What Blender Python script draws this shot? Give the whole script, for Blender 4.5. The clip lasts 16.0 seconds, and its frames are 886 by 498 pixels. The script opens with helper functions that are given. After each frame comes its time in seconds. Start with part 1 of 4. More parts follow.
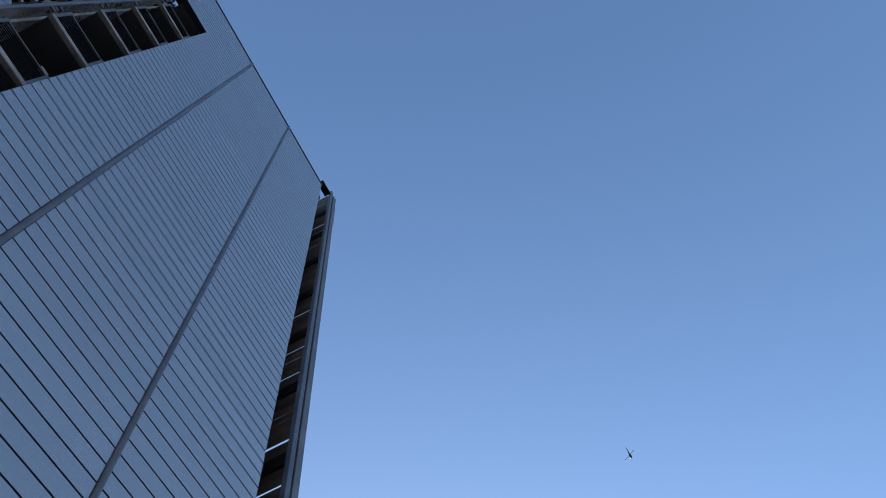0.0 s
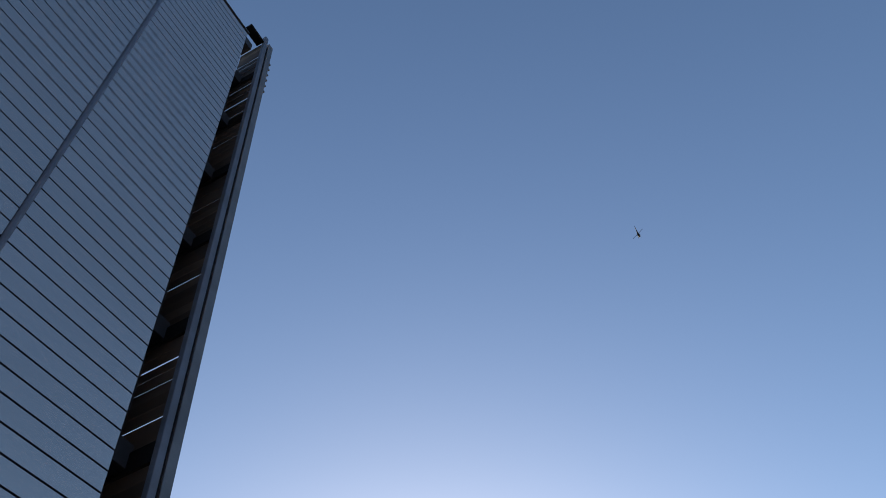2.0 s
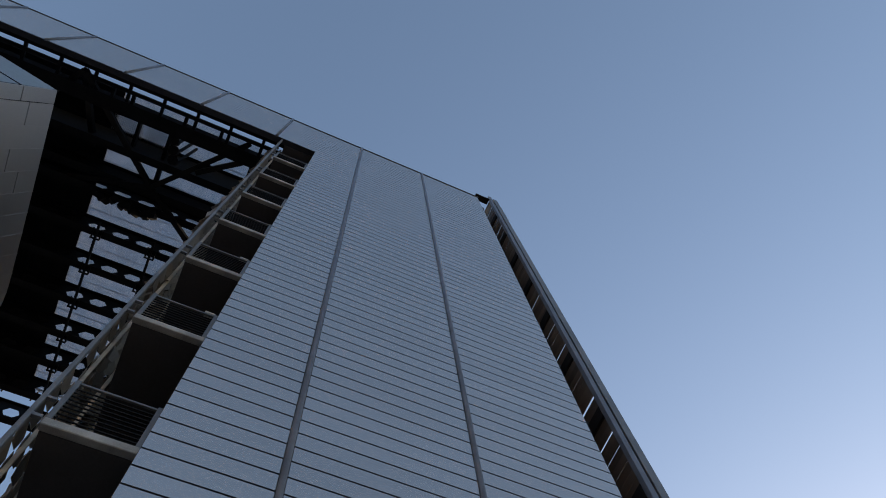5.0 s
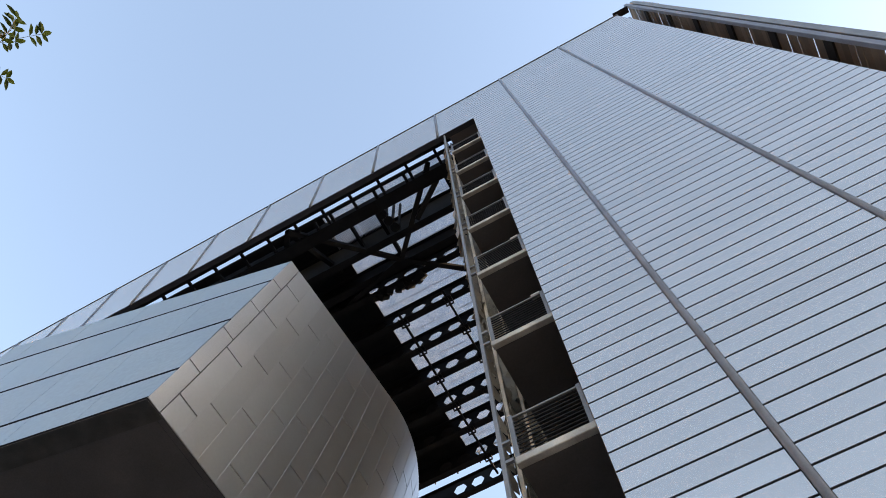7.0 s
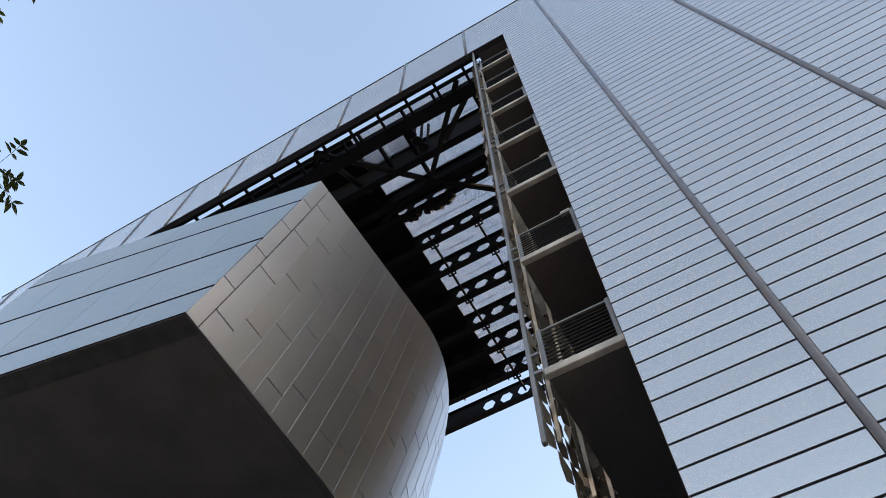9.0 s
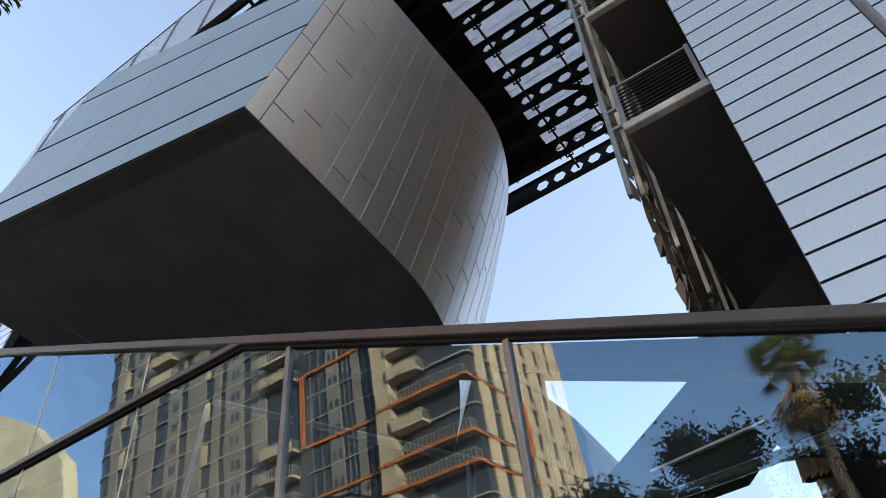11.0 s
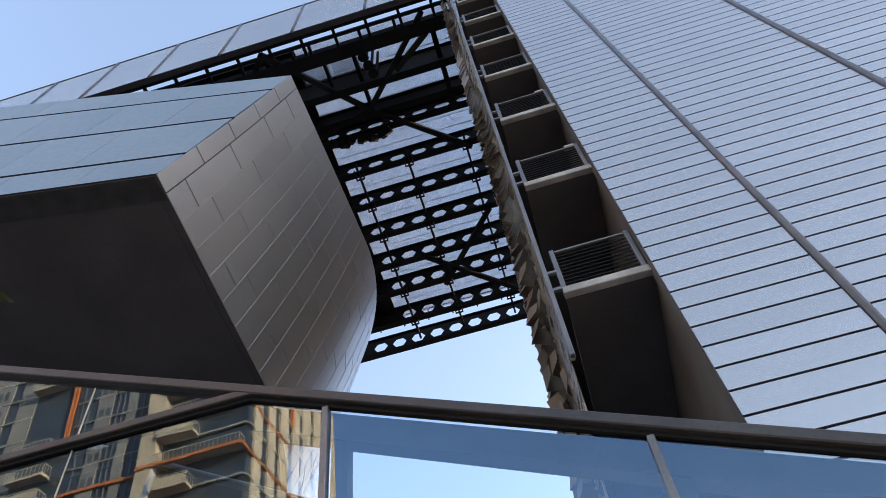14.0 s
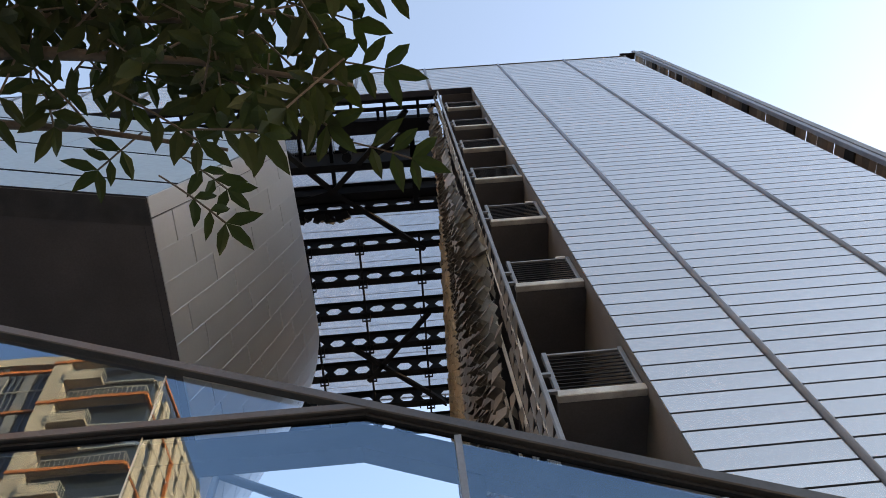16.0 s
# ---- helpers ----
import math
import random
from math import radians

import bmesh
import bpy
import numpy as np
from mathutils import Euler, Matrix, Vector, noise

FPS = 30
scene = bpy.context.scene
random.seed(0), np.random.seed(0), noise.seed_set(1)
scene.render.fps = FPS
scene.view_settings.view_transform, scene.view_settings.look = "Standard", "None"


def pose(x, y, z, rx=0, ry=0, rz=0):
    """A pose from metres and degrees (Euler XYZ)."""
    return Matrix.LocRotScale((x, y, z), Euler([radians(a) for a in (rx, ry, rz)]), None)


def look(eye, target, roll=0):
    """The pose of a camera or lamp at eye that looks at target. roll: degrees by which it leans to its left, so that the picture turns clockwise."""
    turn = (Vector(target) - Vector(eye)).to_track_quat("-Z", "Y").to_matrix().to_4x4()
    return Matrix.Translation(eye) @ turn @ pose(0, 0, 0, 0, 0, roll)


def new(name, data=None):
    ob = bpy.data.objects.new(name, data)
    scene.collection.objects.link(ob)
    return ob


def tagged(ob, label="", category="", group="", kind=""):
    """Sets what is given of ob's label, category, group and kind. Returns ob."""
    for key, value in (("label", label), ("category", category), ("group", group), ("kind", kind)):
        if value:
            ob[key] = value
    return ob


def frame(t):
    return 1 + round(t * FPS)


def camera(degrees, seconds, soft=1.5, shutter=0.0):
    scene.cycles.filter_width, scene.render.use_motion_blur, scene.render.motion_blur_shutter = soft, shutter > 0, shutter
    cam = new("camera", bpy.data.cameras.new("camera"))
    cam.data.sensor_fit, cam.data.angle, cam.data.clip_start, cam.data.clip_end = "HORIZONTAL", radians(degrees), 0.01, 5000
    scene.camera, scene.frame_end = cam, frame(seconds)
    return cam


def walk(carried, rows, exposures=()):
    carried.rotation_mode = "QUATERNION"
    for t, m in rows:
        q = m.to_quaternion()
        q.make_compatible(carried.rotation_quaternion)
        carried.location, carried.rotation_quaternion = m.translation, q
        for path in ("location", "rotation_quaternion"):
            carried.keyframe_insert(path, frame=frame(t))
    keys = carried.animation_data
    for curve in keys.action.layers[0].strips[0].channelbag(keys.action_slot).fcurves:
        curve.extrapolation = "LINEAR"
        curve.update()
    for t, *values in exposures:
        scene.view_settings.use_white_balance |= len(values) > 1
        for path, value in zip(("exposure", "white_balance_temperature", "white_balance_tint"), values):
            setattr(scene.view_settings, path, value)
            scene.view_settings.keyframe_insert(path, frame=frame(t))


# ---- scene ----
# ---- camera and walk ----
cam = camera(60.93, 16.0, soft=0.9)
walk(cam, [
    (0, pose(1.113, -5.702, 3.230, 160.82, 5.74, -63.69)),
    (0.5, pose(1.294, -6.251, 4.368, 157.42, 3.76, -60.86)),
    (1, pose(1.180, -6.175, 10.047, 149.99, 4.57, -65.17)),
    (1.5, pose(2.206, -7.789, 11.776, 144.52, 4.83, -57.25)),
    (2, pose(1.895, -7.725, 11.614, 144.41, 5.70, -61.93)),
    (2.5, pose(1.958, -7.611, 11.646, 147.15, 7.24, -60.18)),
    (3, pose(1.238, -5.845, 9.635, 152.10, 8.55, -65.49)),
    (3.5, pose(0.969, -5.822, 2.172, 158.66, 6.37, -63.09)),
    (4, pose(1.000, -5.956, 1.431, 158.59, 5.65, -62.72)),
    (4.5, pose(0.895, -5.734, 1.762, 160.06, 5.12, -51.20)),
    (5, pose(0.885, -5.847, 1.658, 163.18, 3.68, -23.79)),
    (5.2, pose(0.875, -5.899, 1.621, 162.29, 3.38, -14.65)),
    (7.3, pose(0.594, -5.920, 1.562, 159.74, 1.59, 29.37)),
    (7.5, pose(0.595, -5.887, 1.551, 159.74, 1.34, 29.36)),
    (8, pose(0.574, -5.946, 1.545, 158.48, 1.09, 29.45)),
    (8.5, pose(0.543, -5.913, 1.527, 156.29, 0.72, 29.37)),
    (9, pose(0.555, -5.848, 1.509, 154.04, 0.10, 29.50)),
    (9.5, pose(0.542, -5.743, 1.514, 149.20, 0.39, 31.92)),
    (10, pose(0.469, -5.751, 1.451, 141.84, 2.02, 38.13)),
    (10.2, pose(0.356, -5.738, 1.512, 138.53, 0.62, 36.03)),
    (12.3, pose(-0.576, -5.723, 1.517, 138.71, -0.13, 34.77)),
    (12.5, pose(-0.688, -5.733, 1.546, 140.48, 0.47, 32.87)),
    (13, pose(-1.004, -5.751, 1.547, 146.20, 2.13, 25.78)),
    (13.5, pose(-1.373, -5.793, 1.592, 149.89, 2.42, 20.24)),
    (14, pose(-1.728, -5.773, 1.614, 150.41, 3.48, 16.15)),
    (14.5, pose(-2.079, -5.735, 1.628, 153.30, 3.33, 10.44)),
    (15, pose(-2.469, -5.607, 1.756, 155.71, 4.01, 2.96)),
    (15.5, pose(-2.747, -5.551, 1.742, 156.50, 4.83, 1.69)),
    (16, pose(-3.021, -5.503, 1.716, 157.89, 4.16, 3.16)),
], exposures=[(0, 0.85, 5500, 12), (0.5, 1.0, 5700, 13), (1.0, 0.5, 5700, 13), (2.5, 0.15, 5700, 13), (3.5, 0.93, 6500, 13), (5.0, 0.92, 6900, 14), (7.3, 2.47, 8100, 16), (10, 2.27, 7900, 16), (12.5, 2.24, 7600, 18), (14.0, 2.29, 7400, 19), (14.5, 2.32, 7600, 18), (16, 2.37, 8200, 18)])

# ---- world, sun ----
SUN_AZ, SUN_EL = radians(62), radians(13)
world = bpy.data.worlds.new("sky")
scene.world = world
world.use_nodes = True
wn = world.node_tree.nodes
sky = wn.new("ShaderNodeTexSky")
sky.sky_type, sky.sun_disc = "NISHITA", False
sky.sun_elevation, sky.sun_rotation = SUN_EL, SUN_AZ
sky.air_density, sky.dust_density, sky.ozone_density = 1.0, 0.9, 1.4
wn["Background"].inputs["Strength"].default_value = 0.15
world.node_tree.links.new(sky.outputs[0], wn["Background"].inputs["Color"])
sun = new("sun", bpy.data.lights.new("sun", "SUN"))
sun.data.energy, sun.data.angle, sun.data.color = 5.0, radians(0.5), (1.0, 0.80, 0.56)
sun_from = Vector((math.sin(SUN_AZ) * math.cos(SUN_EL), math.cos(SUN_AZ) * math.cos(SUN_EL), math.sin(SUN_EL)))
sun.matrix_world = look(sun_from * 90, (0, 0, 0))


# ---- materials ----
def mat(name, base, rough=0.5, metal=0.0, dark=None, scale=3.0, fine=60.0, bump=0.02, var=0.0, spread=0.06, spec=0.5, stretch=(1, 1, 1), grain=0.35):
    """A surface with stains at one scale, grain at another, fine relief, and a small shift from piece to piece."""
    m = bpy.data.materials.new(name)
    m.use_nodes = True
    nt = m.node_tree
    n, l = nt.nodes, nt.links
    b = n["Principled BSDF"]
    tc = n.new("ShaderNodeTexCoord")
    mp = n.new("ShaderNodeMapping")
    mp.inputs["Scale"].default_value = stretch
    l.new(tc.outputs["Object"], mp.inputs["Vector"])
    big, small = n.new("ShaderNodeTexNoise"), n.new("ShaderNodeTexNoise")
    big.inputs["Scale"].default_value, small.inputs["Scale"].default_value = scale, fine
    big.inputs["Detail"].default_value = 5
    for t in (big, small):
        l.new(mp.outputs[0], t.inputs["Vector"])
    ramp = n.new("ShaderNodeValToRGB")
    ramp.color_ramp.elements[0].position, ramp.color_ramp.elements[1].position = 0.36, 0.66
    d = dark or [c * 0.72 for c in base]
    ramp.color_ramp.elements[0].color, ramp.color_ramp.elements[1].color = (*d, 1), (*base, 1)
    l.new(big.outputs["Fac"], ramp.inputs[0])
    mix = n.new("ShaderNodeMix")
    mix.data_type, mix.blend_type = "RGBA", "MULTIPLY"
    mix.inputs["Factor"].default_value = grain
    l.new(ramp.outputs[0], mix.inputs[6])
    l.new(small.outputs["Fac"], mix.inputs[7])
    hsv = n.new("ShaderNodeHueSaturation")
    info = n.new("ShaderNodeObjectInfo")
    vr = n.new("ShaderNodeMapRange")
    vr.inputs["To Min"].default_value, vr.inputs["To Max"].default_value = 1.15 - var, 1.15 + var
    l.new(info.outputs["Random"], vr.inputs["Value"])
    l.new(vr.outputs[0], hsv.inputs["Value"])
    l.new(mix.outputs[2], hsv.inputs["Color"])
    l.new(hsv.outputs[0], b.inputs["Base Color"])
    rr = n.new("ShaderNodeMapRange")
    rr.inputs["To Min"].default_value, rr.inputs["To Max"].default_value = max(0.02, rough - spread), min(1, rough + spread)
    l.new(big.outputs["Fac"], rr.inputs["Value"])
    l.new(rr.outputs[0], b.inputs["Roughness"])
    b.inputs["Metallic"].default_value = metal
    b.inputs["Specular IOR Level"].default_value = spec
    if bump:
        bp = n.new("ShaderNodeBump")
        bp.inputs["Strength"].default_value, bp.inputs["Distance"].default_value = 0.6, bump
        l.new(small.outputs["Fac"], bp.inputs["Height"])
        l.new(bp.outputs[0], b.inputs["Normal"])
    return m


PANEL = mat("brushed_aluminium_panel", (0.57, 0.527, 0.488), 0.23, 0.88, dark=(0.52, 0.479, 0.443), scale=0.5, fine=3.0, bump=0.0, var=0.05, grain=0.06, spread=0.03, stretch=(0.4, 1, 1.6))
JOINT = mat("joint_cover_metal", (0.15, 0.175, 0.235), 0.55, 0.1, scale=2, bump=0.002)
# Joint and recess backing; also the shade painted on panel undersides.
BACKING = mat("dark_backing_and_shade", (0.03, 0.034, 0.048), 0.8, scale=2, bump=0.004)
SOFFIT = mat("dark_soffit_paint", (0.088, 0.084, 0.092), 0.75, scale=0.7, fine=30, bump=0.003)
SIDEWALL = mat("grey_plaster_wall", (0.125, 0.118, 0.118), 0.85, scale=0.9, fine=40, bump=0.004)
BROWN = mat("brown_louvre_paint", (0.10, 0.076, 0.06), 0.7, 0.0, scale=2, fine=30, bump=0.002, var=0.5)
CONCRETE = mat("weathered_concrete_edge", (0.45, 0.45, 0.45), 0.8, scale=2.5, fine=50, bump=0.006, dark=(0.26, 0.26, 0.26))
STEEL = mat("dark_painted_steel", (0.017, 0.0175, 0.02), 0.75, 0.0, scale=1.5, fine=40, bump=0.002, spec=0.1)
GREYSTEEL = mat("grey_painted_steel", (0.19, 0.20, 0.22), 0.5, 0.3, scale=2, fine=40, bump=0.002)
GRATE = mat("galvanised_roof_grating", (0.38, 0.38, 0.42), 0.55, 0.5, scale=2, bump=0.0)
ZINC = mat("warm_zinc_panel", (0.585, 0.575, 0.58), 0.36, 0.85, dark=(0.535, 0.525, 0.53), scale=0.35, fine=14, bump=0.0006, var=0.05, grain=0.08, spread=0.015)
FASCIA = mat("blue_grey_fascia_panel", (0.265, 0.318, 0.34), 0.34, 0.5, dark=(0.225, 0.28, 0.305), scale=0.5, fine=10, bump=0.001, var=0.05)
TRIMMETAL = mat("light_zinc_trim", (0.60, 0.59, 0.59), 0.36, 0.8, dark=(0.56, 0.55, 0.55), scale=0.5, bump=0.0006)
SCRIM = mat("folded_aluminium_sunshade", (0.235, 0.19, 0.155), 0.5, 0.2, dark=(0.14, 0.115, 0.095), scale=1.0, fine=20, bump=0.002, var=0.25)
FRAME = mat("dark_bronze_frame", (0.085, 0.08, 0.08), 0.42, 0.55, scale=3, fine=50, bump=0.001)
MULLION = mat("aluminium_mullion", (0.22, 0.225, 0.24), 0.42, 0.6, scale=3, bump=0.001)
# Screen metal with warm sunlight mixed into its colour, for the rear plates.
SUNLIT_SCRIM = mat("sunlit_screen_plate", (0.42, 0.31, 0.18), 0.45, 0.3, scale=2, fine=20, bump=0.001, var=0.35)
ASPHALT = mat("asphalt", (0.05, 0.05, 0.052), 0.9, scale=0.5, fine=40, bump=0.01)
PAVING = mat("pavement_concrete", (0.36, 0.35, 0.33), 0.85, scale=0.8, fine=40, bump=0.005)
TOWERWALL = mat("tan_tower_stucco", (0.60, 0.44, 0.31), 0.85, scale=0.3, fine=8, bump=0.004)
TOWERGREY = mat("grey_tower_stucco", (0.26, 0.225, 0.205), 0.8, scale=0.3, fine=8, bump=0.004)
TOWERGLASS = mat("tower_window_glass", (0.068, 0.075, 0.08), 0.25, 0.0, scale=0.2, fine=1, bump=0.0, var=0.3, spec=0.8)
ORANGE = mat("orange_painted_metal", (0.72, 0.19, 0.04), 0.5, 0.0, scale=2, bump=0.001)
RAILMETAL = mat("pale_rail_metal", (0.62, 0.53, 0.43), 0.5, 0.4, scale=3, bump=0.0)
LOWWALL = mat("beige_street_building", (0.62, 0.52, 0.36), 0.85, scale=0.4, fine=12, bump=0.004)
BARK = mat("tree_bark", (0.085, 0.066, 0.052), 0.9, scale=8, fine=60, bump=0.01)
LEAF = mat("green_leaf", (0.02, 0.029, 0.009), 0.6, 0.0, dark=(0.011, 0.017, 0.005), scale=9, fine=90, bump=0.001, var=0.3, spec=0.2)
PALMLEAF = mat("palm_frond", (0.30, 0.29, 0.09), 0.5, dark=(0.16, 0.17, 0.05), scale=3, bump=0.001, var=0.3)
DRYLEAF = mat("dry_palm_skirt", (0.58, 0.34, 0.13), 0.8, scale=3, bump=0.002, var=0.2)
HELI = mat("dark_helicopter_paint", (0.05, 0.055, 0.07), 0.35, scale=1, bump=0.0)


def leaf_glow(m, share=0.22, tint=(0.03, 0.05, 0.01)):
    """Lets some light pass through thin leaves."""
    nt = m.node_tree
    b, out = nt.nodes["Principled BSDF"], nt.nodes["Material Output"]
    tr, mx = nt.nodes.new("ShaderNodeBsdfTranslucent"), nt.nodes.new("ShaderNodeMixShader")
    tr.inputs["Color"].default_value = (*tint, 1)
    mx.inputs[0].default_value = share
    nt.links.new(b.outputs[0], mx.inputs[1])
    nt.links.new(tr.outputs[0], mx.inputs[2])
    nt.links.new(mx.outputs[0], out.inputs["Surface"])


leaf_glow(LEAF)
leaf_glow(PALMLEAF, 0.45, (0.22, 0.21, 0.05))
leaf_glow(DRYLEAF, 0.3, (0.4, 0.26, 0.1))


def glass(name, ior, tint):
    m = bpy.data.materials.new(name)
    m.use_nodes = True
    nt = m.node_tree
    n, l = nt.nodes, nt.links
    n.remove(n["Principled BSDF"])
    tr, gl, mx, fr = (n.new("ShaderNode" + k) for k in ("BsdfTransparent", "BsdfGlossy", "MixShader", "Fresnel"))
    tr.inputs[0].default_value = (*tint, 1)
    gl.inputs["Roughness"].default_value = 0.0
    gl.inputs["Color"].default_value = (0.47, 0.73, 1.0, 1)
    fr.inputs["IOR"].default_value = ior
    ns, bp, tc = n.new("ShaderNodeTexNoise"), n.new("ShaderNodeBump"), n.new("ShaderNodeTexCoord")
    ns.inputs["Scale"].default_value = 1.1
    bp.inputs["Strength"].default_value, bp.inputs["Distance"].default_value = 0.5, 0.0021
    l.new(tc.outputs["Object"], ns.inputs["Vector"])
    l.new(ns.outputs["Fac"], bp.inputs["Height"])
    l.new(bp.outputs[0], gl.inputs["Normal"])
    l.new(fr.outputs[0], mx.inputs[0])
    l.new(tr.outputs[0], mx.inputs[1])
    l.new(gl.outputs[0], mx.inputs[2])
    l.new(mx.outputs[0], n["Material Output"].inputs["Surface"])
    return m


PANE = glass("coated_glass", 2.3, (0.80, 0.87, 0.92))


# ---- building blocks ----
def box(bm, lo, hi, m=None):
    v = [bm.verts.new((x, y, z)) for x in (lo[0], hi[0]) for y in (lo[1], hi[1]) for z in (lo[2], hi[2])]
    if m is not None:
        for w in v:
            w.co = m @ w.co
    for f in ((0, 1, 3, 2), (4, 6, 7, 5), (0, 4, 5, 1), (2, 3, 7, 6), (0, 2, 6, 4), (1, 5, 7, 3)):
        bm.faces.new([v[i] for i in f])
    return v


def bar(bm, p, q, w, h, up=(0, 0, 1)):
    """A straight bar from p to q, w wide and h deep."""
    p, q = Vector(p), Vector(q)
    d = (q - p).normalized()
    s = d.cross(Vector(up))
    s = s.normalized() if s.length > 1e-4 else Vector((1, 0, 0))
    u = s.cross(d)
    m = Matrix((s, d, u)).transposed().to_4x4()
    m.translation = p
    box(bm, (-w / 2, 0, -h / 2), (w / 2, (q - p).length, h / 2), m)


def tube(bm, pts, radii, sides=8):
    rings = []
    for i, p in enumerate(pts):
        p = Vector(p)
        a, b = Vector(pts[max(i - 1, 0)]), Vector(pts[min(i + 1, len(pts) - 1)])
        d = (b - a).normalized()
        s = d.cross(Vector((0.31, 0.87, 0.39))).normalized()
        u = d.cross(s)
        rings.append([bm.verts.new(p + (s * math.cos(k * math.tau / sides) + u * math.sin(k * math.tau / sides)) * radii[i]) for k in range(sides)])
    for r0, r1 in zip(rings, rings[1:]):
        for k in range(sides):
            bm.faces.new((r0[k], r0[(k + 1) % sides], r1[(k + 1) % sides], r1[k]))
    bm.faces.new(rings[0][::-1])
    bm.faces.new(rings[-1])


def bevel(bm, w, seg=1):
    bmesh.ops.bevel(bm, geom=bm.edges[:], offset=w, segments=seg, affect="EDGES", profile=0.5)


def mesh_of(name, bm, material, smooth=False):
    bmesh.ops.recalc_face_normals(bm, faces=bm.faces[:])
    me = bpy.data.meshes.new(name)
    bm.to_mesh(me)
    bm.free()
    me.materials.append(material)
    if smooth:
        me.shade_smooth()
    return me


def shaded_underside(me):
    """Paints a panel's down-facing faces near black, as the shade beneath its edge."""
    me.materials.append(BACKING)
    for f in me.polygons:
        if f.normal.z < -0.5:
            f.material_index = 1
    return me


def thing(name, at, label, category, group="", kind=""):
    ob = new(name)
    ob.location = at
    ob.empty_display_size = 0.3
    return tagged(ob, label, category, group, kind)


def place_of(ob):
    p = Vector((0, 0, 0))
    while ob is not None:
        p += ob.location
        ob = ob.parent
    return p


def part(name, bm, material, parent, label="", smooth=False, kind=""):
    """One mesh, drawn in world metres, under a thing or a part."""
    if parent is not None:
        bmesh.ops.translate(bm, verts=bm.verts[:], vec=-place_of(parent))
    ob = new(name, mesh_of(name, bm, material, smooth))
    ob.parent = parent
    return tagged(ob, label, kind=kind)


def solid(name, bm, material, label, category, kind="", smooth=False):
    ob = new(name, mesh_of(name, bm, material, smooth))
    return tagged(ob, label, category, kind=kind)


def one_box(lo, hi, b=0.0):
    bm = bmesh.new()
    box(bm, lo, hi)
    if b:
        bevel(bm, b)
    return bm


# ---- plan, in metres ----
TOP = 36.93            # head of the front wall
OPEN_TOP = 31.78       # head of the great opening
OPEN_L = -18.6         # its far side
JOINTS = [-28.9, -25.85, -22.8, -19.8, -16.75, -13.73, -10.72, -7.69, -4.68, -1.63, 1.78, 4.82]
RIGHT = 7.80           # outer edge of the front wall
PITCH = 0.372          # height of one panel course
FLOORS = [10.04, 13.46, 16.74, 19.83, 22.84, 25.70, 28.69]

# ---- ground ----
bm = bmesh.new()
box(bm, (-600, -600, -0.5), (600, 600, -0.15))
solid("ground", bm, ASPHALT, "dark asphalt street surface", "ground", "structure")
bm = bmesh.new()
box(bm, (-60, -9.5, -0.15), (60, 60, 0.0))
solid("pavement", bm, PAVING, "pale concrete pavement along the street", "pavement", "structure")

# ---- front wall ----
wall = thing("wall_south", (0, 0, 0), "tall front wall of brushed aluminium panel courses", "wall", kind="structure")
bm = bmesh.new()
box(bm, (0.02, 0.03, 0), (RIGHT - 0.02, 0.22, TOP - 0.03))
box(bm, (OPEN_L + 0.02, 0.03, OPEN_TOP + 0.02), (0.02, 0.22, TOP - 0.03))
box(bm, (-30, 0.03, 0), (OPEN_L - 0.02, 0.22, TOP - 0.03))
part("backing", bm, BACKING, wall, "dark membrane behind the open joints")
bm = bmesh.new()
box(bm, (-30, -0.045, TOP - 0.03), (RIGHT, 0.26, TOP))
part("coping", bm, GREYSTEEL, wall)
for x in JOINTS:
    lo = 0.0 if x > 0 or x < OPEN_L else OPEN_TOP
    bm = bmesh.new()
    tube(bm, [(x, -0.025, lo), (x, -0.025, 0.5 * (lo + TOP)), (x, -0.025, TOP - 0.031)], [0.051] * 3, 14)
    part("joint_cover", bm, JOINT, wall, "rounded grey joint cover", smooth=True)


# ---- great opening: walkways of the tower beside it ----
SLAB_L, SLAB_Y, SLAB_END = -1.21, 0.12, 19.0
tower_side = thing("wall_tower", (0.1, 0.3, 0), "grey plastered tower wall beside the walkways", "wall", kind="structure")
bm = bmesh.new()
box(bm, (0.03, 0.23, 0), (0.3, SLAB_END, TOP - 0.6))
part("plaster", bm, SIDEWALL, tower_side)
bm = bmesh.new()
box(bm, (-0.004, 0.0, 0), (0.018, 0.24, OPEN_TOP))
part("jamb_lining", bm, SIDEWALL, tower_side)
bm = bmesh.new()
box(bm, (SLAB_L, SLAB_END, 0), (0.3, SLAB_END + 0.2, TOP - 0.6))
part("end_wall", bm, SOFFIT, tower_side)
